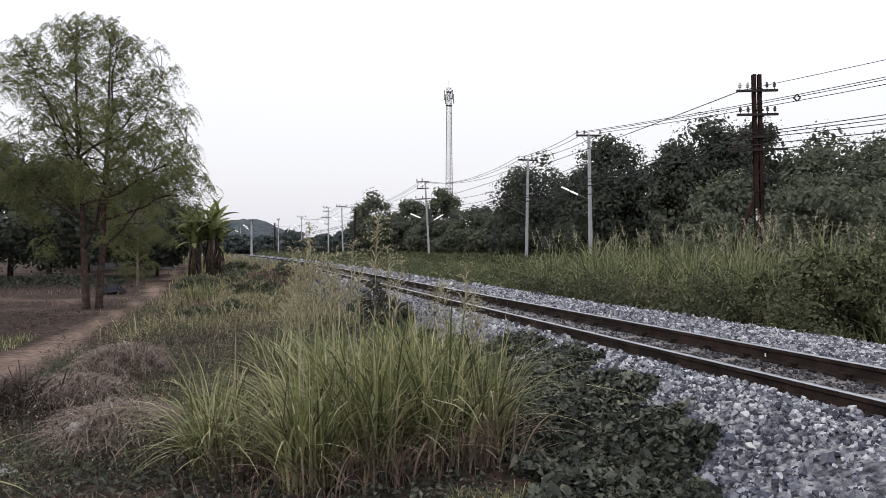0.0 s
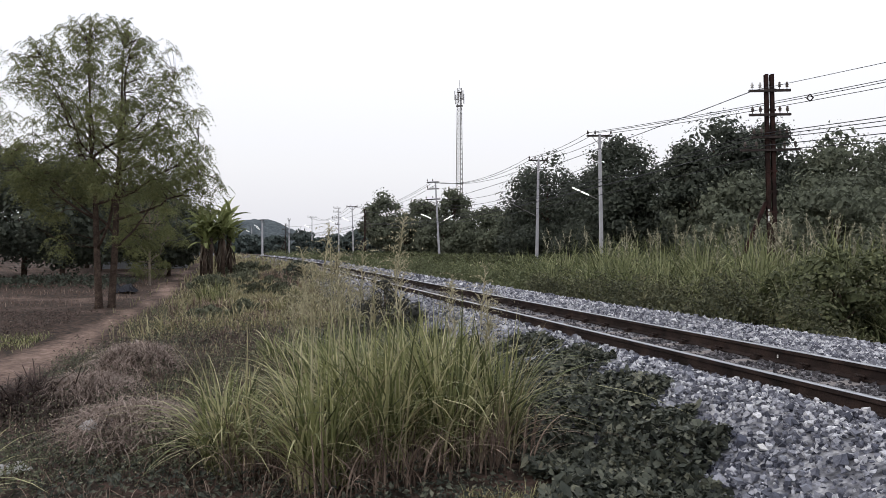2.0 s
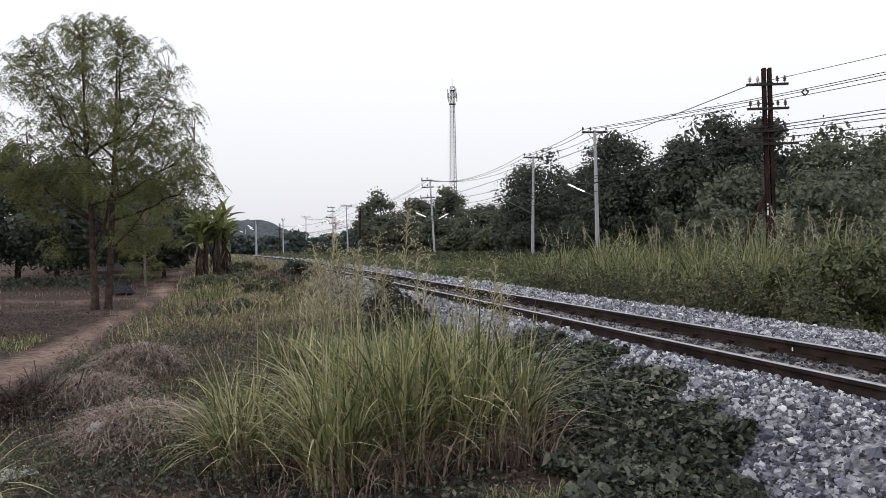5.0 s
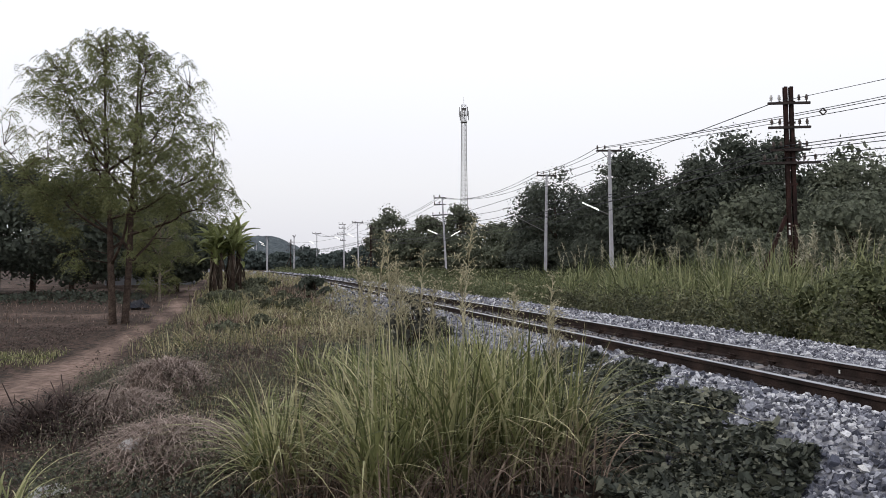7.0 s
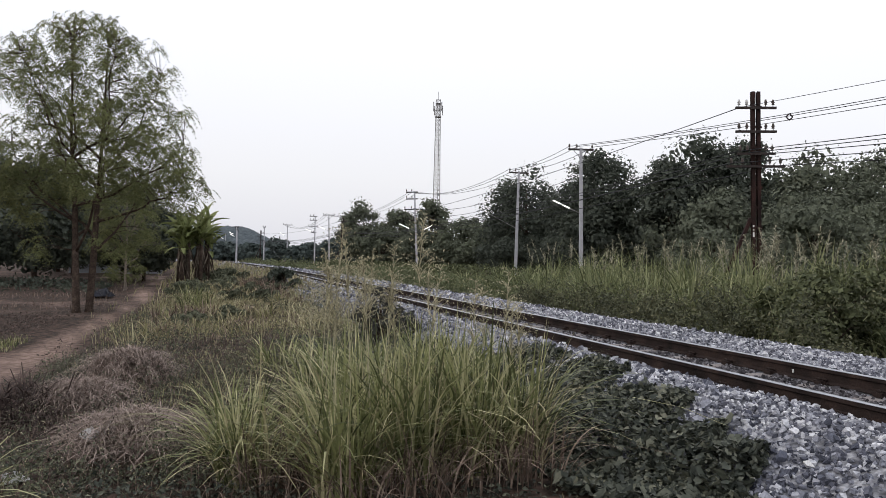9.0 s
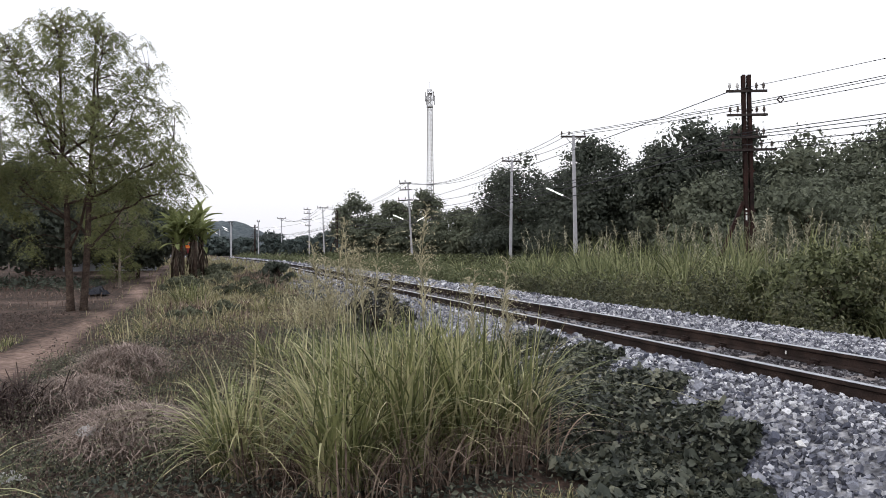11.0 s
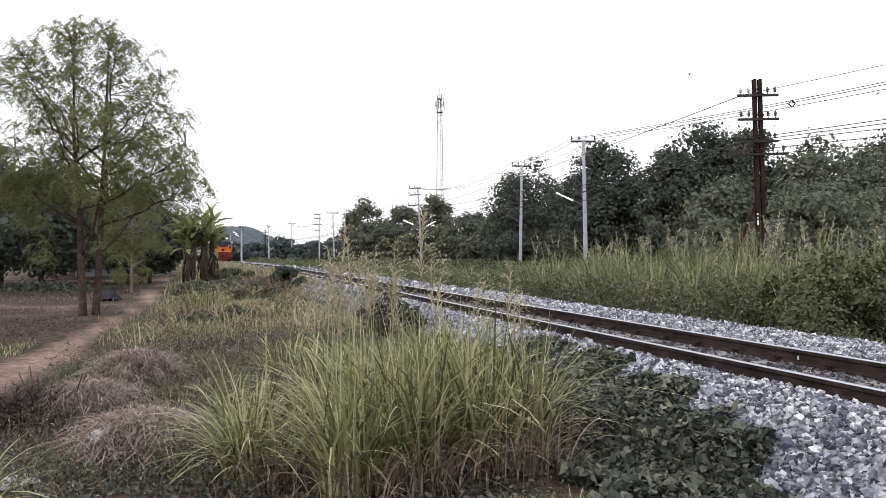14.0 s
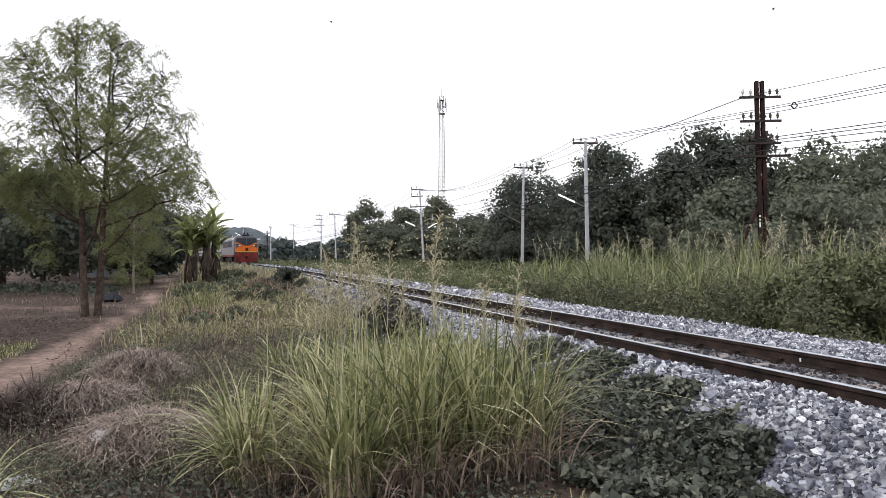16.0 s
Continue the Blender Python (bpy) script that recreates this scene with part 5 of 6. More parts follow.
def vine_patch():
    rng = np.random.default_rng(14)
    n = 36000
    s = 2.2 + 10.3 * rng.uniform(0, 1, n) ** 1.25
    hi = np.interp(s, (2.2, 3.4, 4.0, 4.6, 5.1, 6.0, 7.0, 8.0, 9, 12.5), (-2.1, -1.85, -1.66, -1.30, -1.30, -1.16, -0.98, -1.15, -1.6, -1.9)) + 0.12 * np.sin(s * 5) + 0.08 * np.sin(s * 11 + 1)
    q = hi - rng.uniform(0, 1, n) ** 1.1 * np.interp(s, (2.2, 4, 6, 12), (0.7, 1.15, 1.7, 1.6))
    x, y = from_sq(s, q)
    z = np.maximum(np.where(q > -2.5, bed_z(q), -9), gz(x, y))
    lump = np.clip(0.13 + 0.13 * wave(x * 2.3, y * 2.7) + 0.07 * wave(x * 6.1 + 2, y * 5.7), 0.02, 1) * np.clip((hi - q) / 0.25, 0.25, 1)
    z = z + 0.015 + rng.uniform(0.2, 1, n) * lump
    pos = np.stack([x, y, z], -1)
    size = 0.034 * rng.lognormal(0, 0.33, n)
    d = rng.uniform(0, 2 * np.pi, n)
    tilt = rng.normal(0, 0.55, (n, 2))
    e1 = np.stack([np.cos(d), np.sin(d), tilt[:, 0]], -1)
    e2 = np.stack([-np.sin(d), np.cos(d), tilt[:, 1]], -1)
    nor = np.cross(e1, e2)
    shape = ((-0.45, 0.0, -0.04), (-0.62, 0.30, 0.10), (-0.15, 0.52, 0.14), (0.60, 0.0, -0.06), (-0.15, -0.52, 0.14), (-0.62, -0.30, 0.10))
    v = np.stack([pos + (e1 * a + e2 * b + nor * c) * size[:, None] for a, b, c in shape], 1).reshape(-1, 3)
    i = (np.arange(n) * 6)[:, None]
    tri = np.concatenate([i + np.array([t]) for t in ((0, 3, 2), (0, 2, 1), (0, 4, 3), (0, 5, 4))])
    stuff("creeper", [(v, [tri])], LEAF_VINE, "low creeper with heart-shaped dark leaves over the ballast edge", "creeper")


vine_patch()


def bank_weeds():
    rng = np.random.default_rng(77)
    n = 26000
    y = 3.3 + 9.7 * rng.uniform(0, 1, n) ** 1.4
    x = rng.uniform(-1, 0, n) * np.interp(y, (3.3, 5, 13), (4.4, 4.4, 4.6)) + np.interp(y, (3.3, 4.6, 6, 13), (0.9, 0.6, -0.6, -1.2))
    m = (wave(x * 2.1 + 5, y * 1.9) > -0.35) & (path_gap(x, y) > 0.8)
    x, y = x[m], y[m]
    z = gz(x, y) + rng.uniform(0.01, 0.16, len(x)) * (0.7 + 0.6 * wave(x * 3, y * 3))
    c = np.stack([x, y, np.maximum(z, gz(x, y) + 0.01)], -1)
    stuff("low_weeds", [leaves(rng, c, rng.uniform(0.02, 0.055, len(c)), 1.8, 0.4)], LEAF_VINE, "low dark leafy weeds on the earth", "weeds")


bank_weeds()


def far_side():
    rng = np.random.default_rng(31)
    sets, far_sets = [], []
    for s0, s1, count, stems, n, size in ((-1, 9, 52, 14, 34, 0.085), (9, 20, 70, 12, 28, 0.095), (20, 45, 170, 9, 18, 0.13), (45, 120, 170, 5, 12, 0.27)):
        s = rng.uniform(s0, s1, count)
        q = 3.15 + np.interp(s, (8, 18), (0.0, 0.3)) + 0.3 * np.sin(s * 1.9) + 3.4 * rng.uniform(0, 1, count) ** 1.2
        x, y = from_sq(s, q)
        tall = np.clip((q - 2.5) * 0.8, 0.3, 0.72) * rng.uniform(0.4, 1.6, count) * (1.25 if s1 == 9 else 0.9)
        wide = rng.uniform(0.28, 0.6, count) * (1 if s1 < 46 else 2)
        a = rng.uniform(0, 2 * np.pi, (count, stems))
        o = rng.uniform(0.1, 1.0, (count, stems))
        lx, ly = x[:, None] + wide[:, None] * o * np.cos(a), y[:, None] + wide[:, None] * o * np.sin(a)
        lz = gz(lx, ly) + tall[:, None] * (1.15 - 0.5 * o) * rng.uniform(0.15, 1.0, (count, stems)) ** 0.6
        r = np.repeat(rng.uniform(0.09, 0.19, count * stems) * (size / 0.085), n)
        d = rng.normal(size=(len(r), 3))
        d /= np.linalg.norm(d, axis=1)[:, None]
        c = np.repeat(np.stack([lx, ly, lz], -1).reshape(-1, 3), n, 0) + d * (r * rng.uniform(0.45, 1.15, len(r)))[:, None] * np.array([1, 1, 1.25])
        c[:, 2] = np.maximum(c[:, 2], gz(c[:, 0], c[:, 1]) + 0.02)
        # clumps past s 20 take the brightened leaf copy
        (sets if s1 < 21 else far_sets).append(facing_leaves(rng, c, d + np.array([0, 0, 0.35]), size * 0.78 * rng.uniform(0.6, 1.3, len(c)), 2.0, 0.6))
    stuff("field_weeds", far_sets, LEAF_WEED_BRIGHT, "mid-green weeds on the strip beyond the line, leaf colour brightened", "weeds")
    stuff("weeds", sets, LEAF_WEED, "dense leafy weeds along the far side of the ballast", "weeds")
    sets, plumes = [], []
    for s0, s1, count, per, h, w in ((7.0, 27, 250, 34, 2.5, 0.046), (27, 45, 110, 30, 1.0, 0.042), (45, 120, 130, 30, 0.85, 0.08)):
        s = rng.uniform(s0, s1, count)
        q = 4.7 + 6.6 * rng.uniform(0, 1, count)
        x, y = (np.repeat(v, per) for v in from_sq(s, q))
        hh = np.repeat(h * np.interp(q, (4.7, 6.5, 8.5, 11.3), (0.6, 0.8, 1.0, 1.0)) * rng.uniform(0.7, 1.15, count), per) * rng.uniform(0.4, 1.05, count * per)
        a = rng.uniform(0, 2 * np.pi, len(x))
        r = 0.28 * np.sqrt(rng.uniform(0, 1, len(x))) * (1 if s1 < 46 else 2)
        x, y = x + r * np.cos(a), y + r * np.sin(a)
        sets.append(blades(rng, x, y, gz(x, y), hh, rng.uniform(0.1, 1.15, len(x)), w * rng.uniform(0.6, 1.2, len(x)), a + rng.normal(0, 0.8, len(x)), 5))
    n = 9000
    s, q = rng.uniform(8, 60, n), rng.uniform(4.2, 11.5, n)
    x, y = from_sq(s, q)
    sets.append(blades(rng, x, y, gz(x, y), rng.uniform(0.3, 0.8, n), rng.uniform(0.1, 0.7, n), 0.03, None, 2))
    stuff("reeds", sets, BLADE_REED, "tall stand of green reed grass", "reeds")
    for i in range(130):
        s, q = rng.uniform(8, 26), rng.uniform(6.2, 11.0)
        x, y = from_sq(s, q)
        plumes += plume(rng, float(x), float(y), rng.uniform(1.6, 2.35), rng.uniform(0.05, 0.28), rng.uniform(0, 6.28), 0.50, 26, 0.026)[:2]
    stuff("reed_plumes", plumes, PLUME_GREEN, "pale seed plumes over the reeds", "seed heads")
    # creeper-grown fence behind
    n = 17000
    s = rng.uniform(26, 95, n)
    q = 12.0 + rng.normal(0, 0.5, n)
    x, y = from_sq(s, q)
    z = gz(x, y) + rng.uniform(0.05, 1, n) * (1.15 + 0.2 * wave(x * 0.9, y))
    stuff("hedge", [leaves(rng, np.stack([x, y, z], -1), rng.uniform(0.10, 0.24, n), 1.5, 0.2)], LEAF_SHRUB, "fence overgrown with creeper below the poles", "hedge")


far_side()


def undergrowth():
    rng = np.random.default_rng(91)
    n = 6500
    y = rng.choice([31.0, 35.0, 37.0], n) + rng.normal(0, 0.7, n)
    x = rng.uniform(-1, 0, n) * 26 + np.interp(y, (30, 36, 47), (-13.8, -15.5, -19.0))
    z = gz(x, y) + rng.uniform(0.02, 1, n) * np.clip(0.28 + 0.42 * wave(x * 0.6, y * 0.4), 0.05, 1)
    stuff("undergrowth", [leaves(rng, np.stack([x, y, z], -1), rng.uniform(0.08, 0.2, n), 1.7, 0.3)], LEAF_DARK, "dark low undergrowth below the orchard trees", "undergrowth")
    n = 1700
    x, y = rng.normal(-8.2, 0.9, n), rng.normal(12.8, 0.45, n)
    m = path_gap(x, y) > 0.6
    x, y = x[m], y[m]
    stuff("green_patch", [blades(rng, x, y, gz(x, y), rng.uniform(0.05, 0.18, len(x)), rng.uniform(0.2, 1.0, len(x)), 0.012, None, 2)], BLADE_GREEN, "small patch of fresh green grass by the path", "grass")


undergrowth()


# ---- heaps, brush and litter ----
def heap(x, y, r, h, seed, label):
    rng = np.random.default_rng(seed)
    ob = thing("hay_heap", stand(x, y), label, "hay heap", "heaps of cut grass")
    bm = bmesh.new()
    bmesh.ops.create_uvsphere(bm, u_segments=20, v_segments=10, radius=1.0)
    for v in bm.verts:
        k = 1 + 0.12 * math.sin(5 * v.co.x + seed) * math.cos(4 * v.co.y)
        v.co = (v.co.x * r * 0.92 * k, v.co.y * r * 0.92 * k, v.co.z * h * 0.9 * k)
    part("core", bm, LEAF_DRY, ob, smooth=True)
    n = 3400
    a, u = rng.uniform(0, 2 * np.pi, n), np.sqrt(rng.uniform(0, 1, n))
    x0, y0 = r * u * np.cos(a) * 0.95, r * u * np.sin(a) * 0.95
    z0 = h * np.sqrt(np.maximum(0, 1 - u * u)) * 0.88
    v, f = blades(rng, x0, y0, z0, rng.uniform(0.07, 0.27, n), rng.uniform(0.6, 2.2, n), 0.009, rng.uniform(0, 2 * np.pi, n), 4, 1.15)
    v[:, 2] = np.maximum(v[:, 2], -0.02)
    part_np("straw", v, f, HAY, ob, "tangled pale straw")


heap(-3.62, 8.5, 0.50, 0.46, 1, "rounded heap of dried cut grass")
heap(-2.50, 5.8, 0.48, 0.30, 2, "low heap of dried cut grass with litter on it")
heap(-3.62, 7.35, 0.46, 0.26, 3, "small flattened heap of straw")


def brush_pile(x, y, seed):
    rng = np.random.default_rng(seed)
    ob = thing("brush_pile", stand(x, y), "dark pile of dead twigs beside the path", "brush pile")
    n = 1300
    a, u = rng.uniform(0, 2 * np.pi, n), np.sqrt(rng.uniform(0, 1, n))
    x0, y0 = 0.48 * u * np.cos(a), 0.48 * u * np.sin(a)
    v, f = blades(rng, x0, y0, rng.uniform(-0.03, 0.34, n) * (1.1 - u), rng.uniform(0.12, 0.36, n), rng.uniform(0.7, 2.4, n), 0.013, None, 4, 0.6)
    tagged(part_np("twig_tangle", v, f, TWIG, ob), kind="stuff")
    for k in range(14):
        bm = bmesh.new()
        b = rng.uniform(0, 2 * math.pi)
        p = Vector((0.25 * math.cos(b), 0.25 * math.sin(b), 0.0))
        e = p + Vector((0.25 * math.cos(b), 0.25 * math.sin(b), rng.uniform(0.2, 0.5)))
        tube(bm, [p, p.lerp(e, 0.5) + Vector(rng.normal(size=3)) * 0.04, e], (0.012, 0.009, 0.004), 5)
        part("stick", bm, TWIG, ob)


brush_pile(-4.02, 7.05, 4)


def crumpled(name, x, y, z, sx, sy, sz, mat, label, category, seed):
    rng = np.random.default_rng(seed)
    n = 9
    v = []
    for i in range(n):
        for j in range(n):
            u, w = i / (n - 1) - 0.5, j / (n - 1) - 0.5
            edge = 1 - max(abs(u), abs(w)) * 2
            v.append((u * sx + rng.normal() * sx * 0.03, w * sy + rng.normal() * sy * 0.03, sz * (0.15 + rng.uniform(0, 1) * min(1, edge * 2 + 0.15))))
    f = [(i * n + j, (i + 1) * n + j, (i + 1) * n + j + 1, i * n + j + 1) for i in range(n - 1) for j in range(n - 1)]
    ob = part_np(name, np.array(v), [np.array(f)], mat)
    sol = ob.modifiers.new("thickness", "SOLIDIFY")
    sol.thickness = 0.004
    ob.matrix_world = pose(x, y, z, 0, 0, rng.uniform(0, 180))
    return tagged(ob, label, category)


crumpled("plastic_bag", -2.66, 5.62, -0.43, 0.26, 0.15, 0.10, LITTER, "crumpled white plastic bag on the straw", "litter", 1)
crumpled("plastic_wrapper", -3.12, 5.25, g(-3.12, 5.25) + 0.01, 0.25, 0.11, 0.08, LITTER, "torn white plastic wrapper on the earth", "litter", 2)
crumpled("tarpaulin", -12.3, 27.5, g(-12.3, 27.5), 1.7, 0.9, 0.32, TARP, "dark crumpled tarpaulin on bare earth", "tarpaulin", 3)


# ---- shed beyond the bananas ----
def shed(x, y, rz):
    ob = thing("shed", stand(x, y) @ pose(0, 0, 0, 0, 0, rz), "low grey shed with a sheet-metal roof", "shed")
    part("wall", boxes((-3.5, 3.5, -2.0, 2.0, -0.1, 2.2)), SHEET_ROOF, ob)
    bm = bmesh.new()
    vs = [bm.verts.new(p) for p in ((-4, -2.6, 2.1), (4, -2.6, 2.1), (4, 0, 3.1), (-4, 0, 3.1), (4, 2.6, 2.1), (-4, 2.6, 2.1))]
    bm.faces.new(vs[:4])
    bm.faces.new((vs[3], vs[2], vs[4], vs[5]))
    bmesh.ops.solidify(bm, geom=bm.faces[:], thickness=0.06)
    part("roof", bm, SHEET_ROOF, ob)


shed(-26.0, 62.0, 20)


# ---- train ----
def sect(bm, ring, y0, y1):
    """A body of one cross-section from y0 to y1."""
    a = [bm.verts.new((x, y0, z)) for x, z in ring]
    b = [bm.verts.new((x, y1, z)) for x, z in ring]
    n = len(ring)
    for i in range(n):
        bm.faces.new((a[i], a[(i + 1) % n], b[(i + 1) % n], b[i]))
    bm.faces.new(a[::-1])
    bm.faces.new(b)
    bmesh.ops.recalc_face_normals(bm, faces=bm.faces[:])


def wheelset(parent, y, r=0.43):
    for x in (-0.53, 0.53):
        bm = bmesh.new()
        bmesh.ops.create_cone(bm, cap_ends=True, segments=18, radius1=r, radius2=r, depth=0.12, matrix=Matrix.Translation((x, y, r)) @ Matrix.Rotation(math.pi / 2, 4, "Y"))
        part("wheel", bm, STEEL_DARK, parent)


def bogie(parent, y, n=3):
    fr = part("bogie", boxes((-1.0, -0.8, y - 1.9, y + 1.9, 0.35, 0.75), (0.8, 1.0, y - 1.9, y + 1.9, 0.35, 0.75), (-0.9, 0.9, y - 0.2, y + 0.2, 0.45, 0.8), bevel=0.02), L_BLACK, parent)
    for k in range(n):
        wheelset(fr, y + (k - (n - 1) / 2) * (1.5 if n == 3 else 2.2))


def locomotive():
    """Nose towards -Y; origin on the rails under its middle."""
    loco = thing("locomotive", pose(0, 0, 0), "orange-nosed diesel locomotive with silver sides and red skirt", "locomotive")
    L = 9.3
    low, mid = 1.42, 2.36
    part("body", (lambda bm: (sect(bm, [(-1.38, 1.12), (1.38, 1.12), (1.38, 3.02), (1.10, 3.36), (0.6, 3.48), (-0.6, 3.48), (-1.10, 3.36), (-1.38, 3.02)], -L + 1.2, L), bm)[1])(bmesh.new()), L_SILVER, loco, "silver-grey body side")
    # nose: a lower orange face and a raked windscreen above
    bm = bmesh.new()
    yb, yf = -L + 1.202, -L
    rows = [(low, yf + 0.02, 1.37), (mid, yf - 0.02, 1.39), (3.06, yf + 0.36, 1.30), (3.32, yf + 0.62, 1.02), (3.46, yf + 1.0, 0.6)]
    L0 = [[bm.verts.new((-w, yb, z)), bm.verts.new((-w, y + 0.16, z)), bm.verts.new((-w * 0.86, y, z)), bm.verts.new((0, y - 0.06, z)), bm.verts.new((w * 0.86, y, z)), bm.verts.new((w, y + 0.16, z)), bm.verts.new((w, yb, z))] for z, y, w in rows]
    for r0, r1 in zip(L0, L0[1:]):
        for k in range(6):
            bm.faces.new((r0[k], r0[k + 1], r1[k + 1], r1[k]))
    bm.faces.new(L0[-1][::-1])
    bm.faces.new(L0[0])
    bmesh.ops.recalc_face_normals(bm, faces=bm.faces[:])
    nose = part("cab", bm, L_GREY, loco, "cab with a dark roof")
    # orange panel over the lower face, rising at the corners round the windscreen
    def panel(name, pts, depth, mat, label):
        b = bmesh.new()
        f = [b.verts.new((x, y, z)) for x, y, z in pts]
        r = [b.verts.new((x, y + depth, z)) for x, y, z in pts]
        n = len(pts)
        b.faces.new(f)
        b.faces.new(r[::-1])
        for i in range(n):
            b.faces.new((f[i], f[(i + 1) % n], r[(i + 1) % n], r[i]))
        bmesh.ops.recalc_face_normals(b, faces=b.faces[:])
        return part(name, b, mat, nose, label)
    fy = lambda z: yf + (np.interp(z, (low, mid, 3.06, 3.32), (0.02, -0.02, 0.36, 0.62))) - 0.13
    for sg in (-1, 1):
        e = lambda x, z: (sg * x, float(fy(z)) + 0.13 * (x / 1.3) ** 4, z)
        panel("orange_panel", [e(0.0, 1.54), e(1.22, 1.54), e(1.35, 1.56), e(1.36, 2.56), e(1.24, 2.62), e(0.85, 2.52), e(0.42, 2.26), e(0.0, 2.20)], 0.05, L_ORANGE, "orange front panel")
        panel("windscreen", [e(0.04, 2.27), e(0.40, 2.33), e(0.84, 2.60), e(1.22, 2.68), e(1.14, 3.10), e(0.04, 3.13)], 0.045, GLASS, "dark windscreen pane")
        panel("stripe", [e(0.0, 1.45), e(1.35, 1.45), e(1.35, 1.535), e(0.0, 1.535)], 0.05, L_YELLOW, "yellow stripe")
        p = e(0.84, 2.22)
        b = bmesh.new()
        bmesh.ops.create_cone(b, cap_ends=True, segments=16, radius1=0.15, radius2=0.15, depth=0.08, matrix=Matrix.Translation((p[0], p[1] - 0.03, p[2])) @ Matrix.Rotation(math.pi / 2, 4, "X"))
        ring = part("headlight", b, L_BLACK, nose, "round headlight in a black rim")
        b = bmesh.new()
        bmesh.ops.create_cone(b, cap_ends=True, segments=14, radius1=0.10, radius2=0.10, depth=0.05, matrix=Matrix.Translation((p[0], p[1] - 0.07, p[2])) @ Matrix.Rotation(math.pi / 2, 4, "X"))
        part("lens", b, LAMP_GLASS, ring)
    part("grille_box", boxes((-0.17, 0.17, yf - 0.26, yf - 0.02, 1.62, 1.98), bevel=0.02), L_BLACK, nose, "black box on the nose")
    part("roof_box", boxes((-0.42, 0.42, yf + 0.75, yf + 1.6, 3.38, 3.58), bevel=0.04), L_BLACK, loco, "dark roof box")
    for x in (-0.20, 0.20):
        bm = bmesh.new()
        tube(bm, [(x, yf + 1.2, 3.56), (x, yf + 1.2, 3.72), (x, yf + 1.0, 3.73)], (0.05, 0.05, 0.11), 8)
        part("horn", bm, L_BLACK, loco, smooth=True)
    part("skirt", boxes((-1.35, 1.35, yf + 0.02, yf + 0.35, 0.20, 1.418), bevel=0.04), L_RED, loco, "dark red skirt plate")
    part("coupler", boxes((-0.16, 0.16, yf - 0.35, yf + 0.1, 0.72, 1.0), bevel=0.03), L_BLACK, loco)
    for x in (-0.95, 0.95):
        part("step", boxes((x - 0.25, x + 0.25, yf - 0.08, yf + 0.06, 0.30, 0.36), (x - 0.25, x + 0.25, yf - 0.08, yf + 0.06, 0.62, 0.68)), L_BLACK, loco)
    part("side_sill", boxes((-1.40, 1.40, -L + 1.25, L - 0.02, 0.90, 1.115)), L_RED, loco, "red frame sill")
    part("fuel_tank", boxes((-1.1, 1.1, -2.6, 2.6, 0.30, 0.90), bevel=0.06), L_BLACK, loco)
    for sg in (-1, 1):
        for y in np.arange(-L + 3.6, L - 1.5, 1.7):
            part("side_grille", boxes((sg * 1.382, sg * 1.405, y, y + 1.25, 2.1, 2.85), bevel=0.008), L_GREY, loco)
        part("cab_window", boxes((sg * 1.382, sg * 1.40, -L + 1.5, -L + 2.2, 2.25, 2.95)), GLASS, loco)
        part("mirror", boxes((sg * 1.36, sg * 1.72, yf + 0.95, yf + 1.02, 2.96, 3.10)), WHITE, loco, "pale wing mirror by the cab roof")
    bogie(loco, -5.6)
    bogie(loco, 5.6)
    return loco


def coach():
    ob = thing("railway_coach", pose(0, 0, 0), "silver passenger coach with a row of windows", "railway coach", "coaches of the train")
    L = 9.6
    bm = bmesh.new()
    sect(bm, [(-1.36, 1.0), (1.36, 1.0), (1.36, 3.1), (-1.36, 3.1)], -L, L)
    part("body", bm, L_CREAM, ob, "pale silver coach side")
    bm = bmesh.new()
    sect(bm, [(-1.38, 3.102), (1.38, 3.102), (1.15, 3.48), (0.65, 3.68), (-0.65, 3.68), (-1.15, 3.48)], -L - 0.02, L + 0.02)
    part("roof", bm, L_SILVER, ob, "grey curved roof")
    for sg in (-1, 1):
        part("stripe", boxes((sg * 1.362, sg * 1.37, -L, L, 1.35, 1.62)), L_GREY, ob, "dark lower stripe")
        for y in np.arange(-L + 1.6, L - 2.0, 1.42):
            part("window", boxes((sg * 1.362, sg * 1.376, y, y + 1.0, 2.0, 2.75)), GLASS, ob)
    part("underframe", boxes((-1.2, 1.2, -L + 0.3, L - 0.3, 0.72, 0.998), (-0.9, 0.9, -2.5, 2.5, 0.35, 0.72)), L_BLACK, ob)
    bogie(ob, -6.8, 2)
    bogie(ob, 6.8, 2)
    return ob


def on_line(s):
    """The pose of a vehicle whose middle is at s, nose towards smaller s."""
    a, b = at(s - 6.0, 0), at(s + 6.0, 0)
    c, d = (a + b) / 2, b - a
    return pose(c.x, c.y, 0.004, 0, 0, math.degrees(math.atan2(-d.x, d.y)))


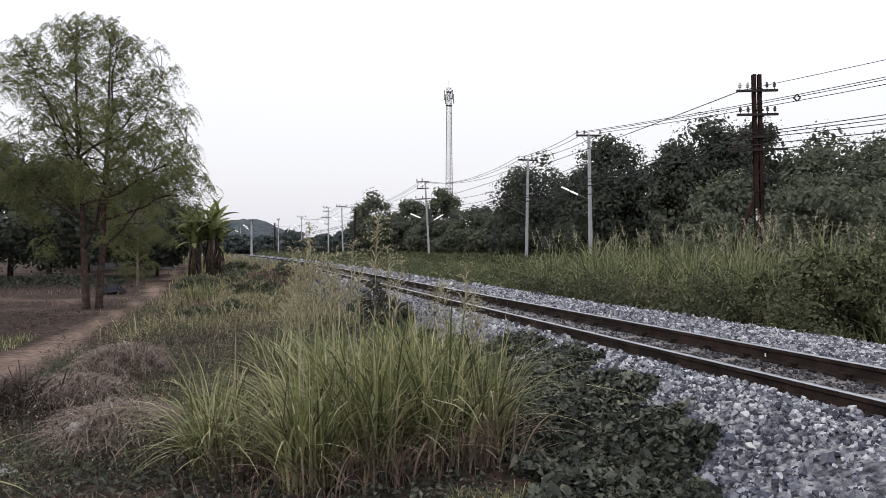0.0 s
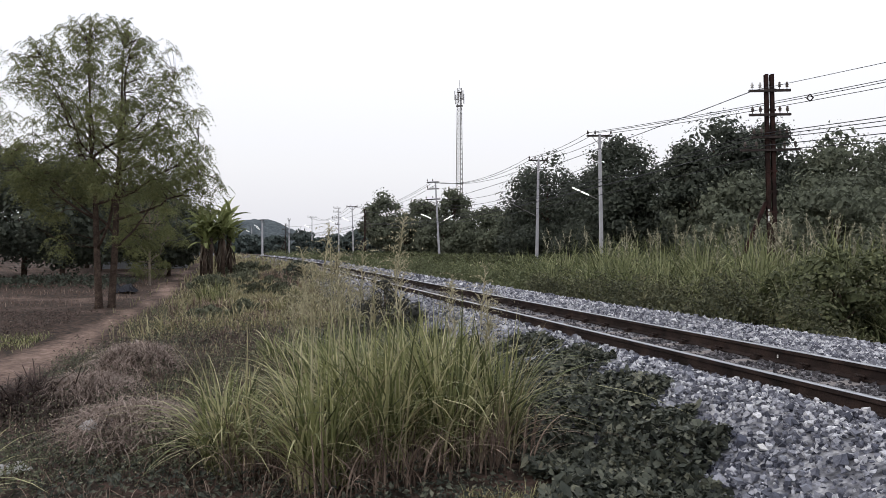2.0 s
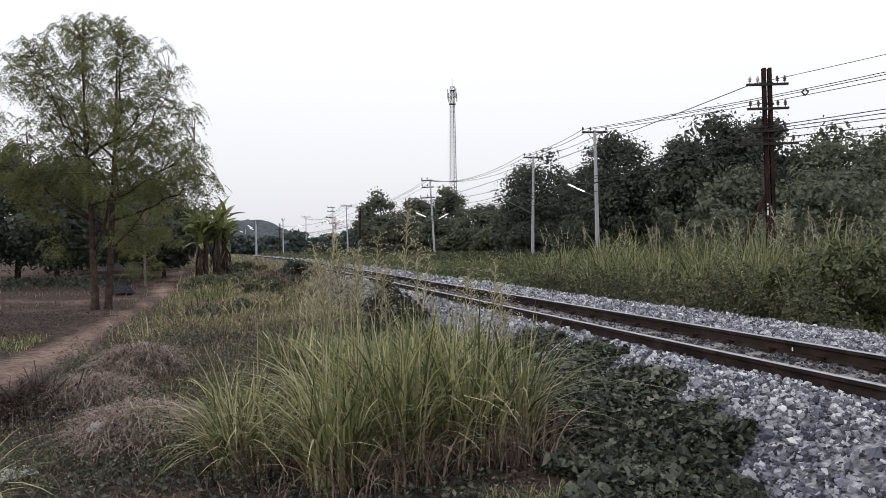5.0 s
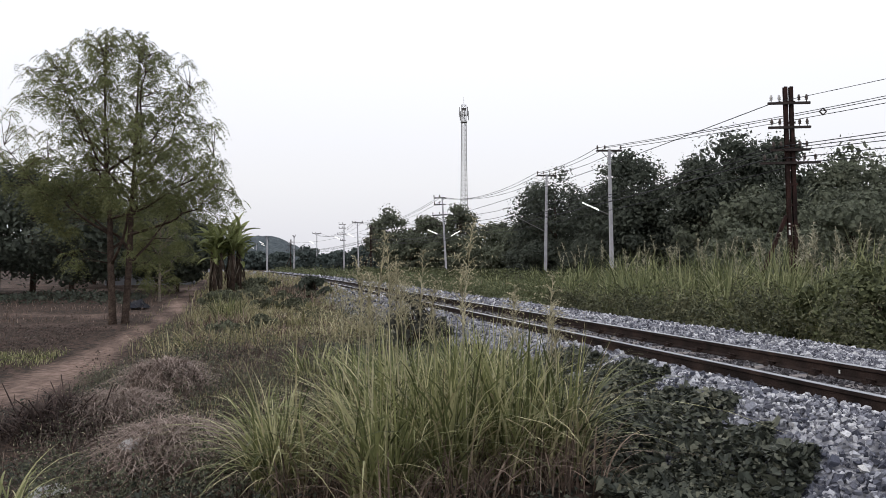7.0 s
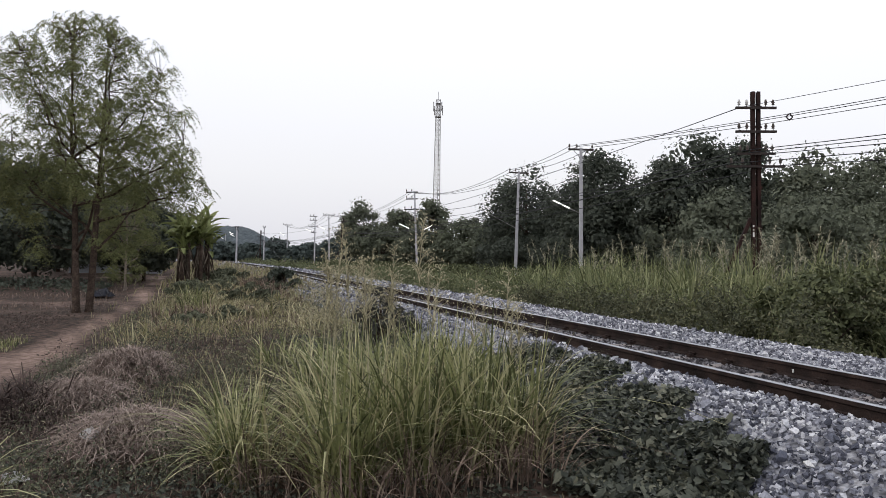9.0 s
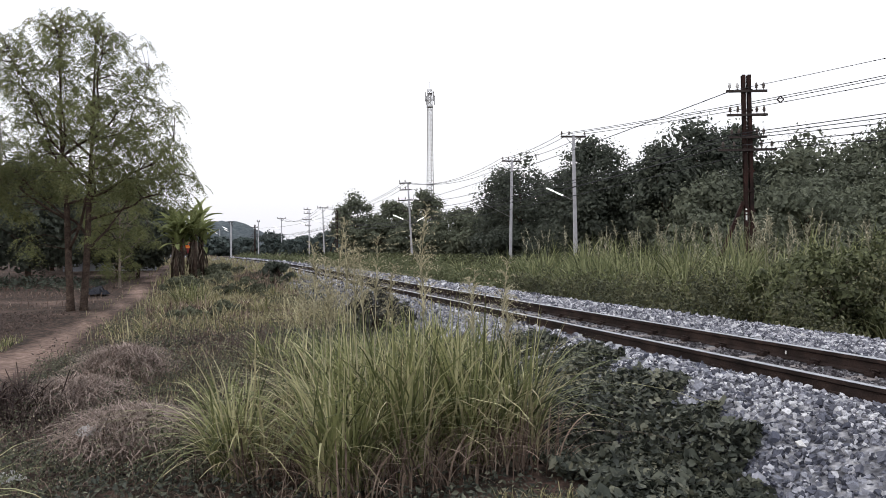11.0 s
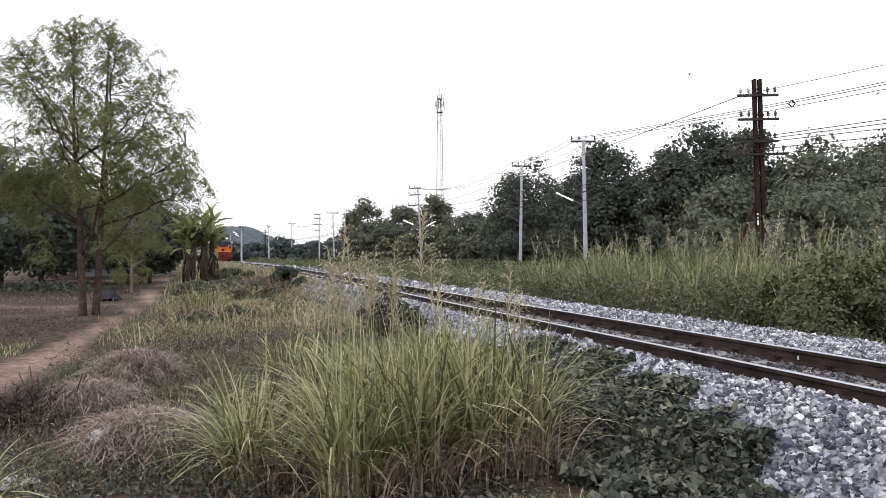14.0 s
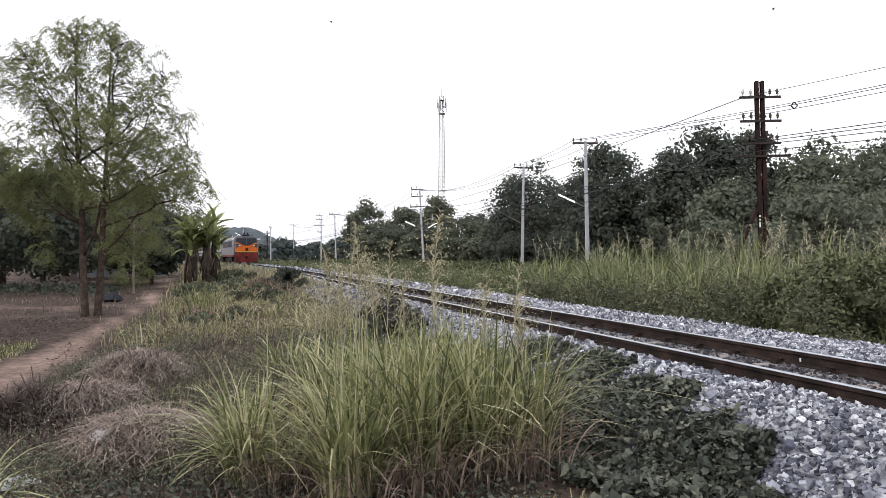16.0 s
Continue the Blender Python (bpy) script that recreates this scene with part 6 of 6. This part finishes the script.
def bird():
    ob = thing("bird", pose(0, 0, 0), "small dark bird in flight", "bird", "birds")
    bm = bmesh.new()
    lathe(bm, [(0.004, -0.14), (0.028, -0.09), (0.036, 0.0), (0.022, 0.08), (0.012, 0.13)], 8)
    bmesh.ops.rotate(bm, verts=bm.verts[:], cent=(0, 0, 0), matrix=Matrix.Rotation(math.pi / 2, 3, "X"))
    part("body", bm, L_BLACK, ob, smooth=True)
    wings = []
    for sg in (-1, 1):
        bm = bmesh.new()
        for sz in (-1, 1):
            vs = [bm.verts.new((sg * x, y, 0.005 * sz * (1 - x / 0.3))) for x, y in ((0.015, 0.05), (0.13, 0.075), (0.27, -0.03), (0.12, -0.02), (0.015, -0.05))]
            bm.faces.new(vs if sz * sg > 0 else vs[::-1])
        wings.append((part("wing", bm, L_BLACK, ob), sg))
    return ob, wings


FLIGHT = (
    ((0.0, 218.4, 14.9, -26.7), (13.8, 22.4, 56.3, 14.7), (14.2, 18.2, 57.5, 15.7), (14.4, 15.3, 58.2, 16.3), (14.6, 12.0, 58.9, 16.9), (14.8, 8.2, 59.3, 17.7), (16.0, -8.8, 62.9, 21.3)),
    ((0.0, 90.0, 40.0, 9.0), (13.4, 29.2, 45.7, 10.3), (13.8, 28.7, 45.9, 10.8), (14.2, 28.6, 45.8, 11.6), (14.6, 28.4, 45.7, 12.5), (15.0, 27.6, 45.9, 13.7), (15.4, 26.2, 46.3, 15.1), (15.8, 24.0, 47.0, 16.6), (16.0, 22.5, 47.5, 17.3))
)
birds = [(bird(), rows) for rows in FLIGHT]

SPEED, S_END = 14.3, 90.0
loco = locomotive()
train = [(loco, 9.3)]
first = coach()
train.append((first, 19.0 + 0.5 + 9.6))
for i in range(1, 6):
    train.append((copy_thing(first, pose(0, 0, 0)), 19.5 + 9.6 + i * 20.0))


def motions():
    for ob, (x, y, z), phase, swing in stalks:
        walk(ob, [(0.5 * i, pose(x, y, z, swing * math.sin(1.9 * 0.5 * i + phase), swing * math.cos(1.3 * 0.5 * i + 2 * phase), 0)) for i in range(33)])
    for ob, back in train:
        walk(ob, [(t, on_line(S_END + SPEED * (16.0 - t) + back)) for t in (0, 2, 4, 6, 8, 9, 10, 11, 12, 13, 14, 15, 16)])

    for (ob, wings), rows in birds:
        poses = []
        for i, (t, x, y, z) in enumerate(rows):
            j, k = max(i - 1, 0), min(i + 1, len(rows) - 1)
            d = Vector(rows[k][1:]) - Vector(rows[j][1:])
            poses.append((t, pose(x, y, z, 0, 0, math.degrees(math.atan2(-d.x, d.y)))))
        walk(ob, poses)
        for wing, sg in wings:
            walk(wing, [(0, pose(0, 0, 0, 0, 20 * sg, 0))] + [(13.0 + 0.1 * i, pose(0, 0, 0, 0, sg * (-32 if i % 2 else 28), 0)) for i in range(31)])


motions()
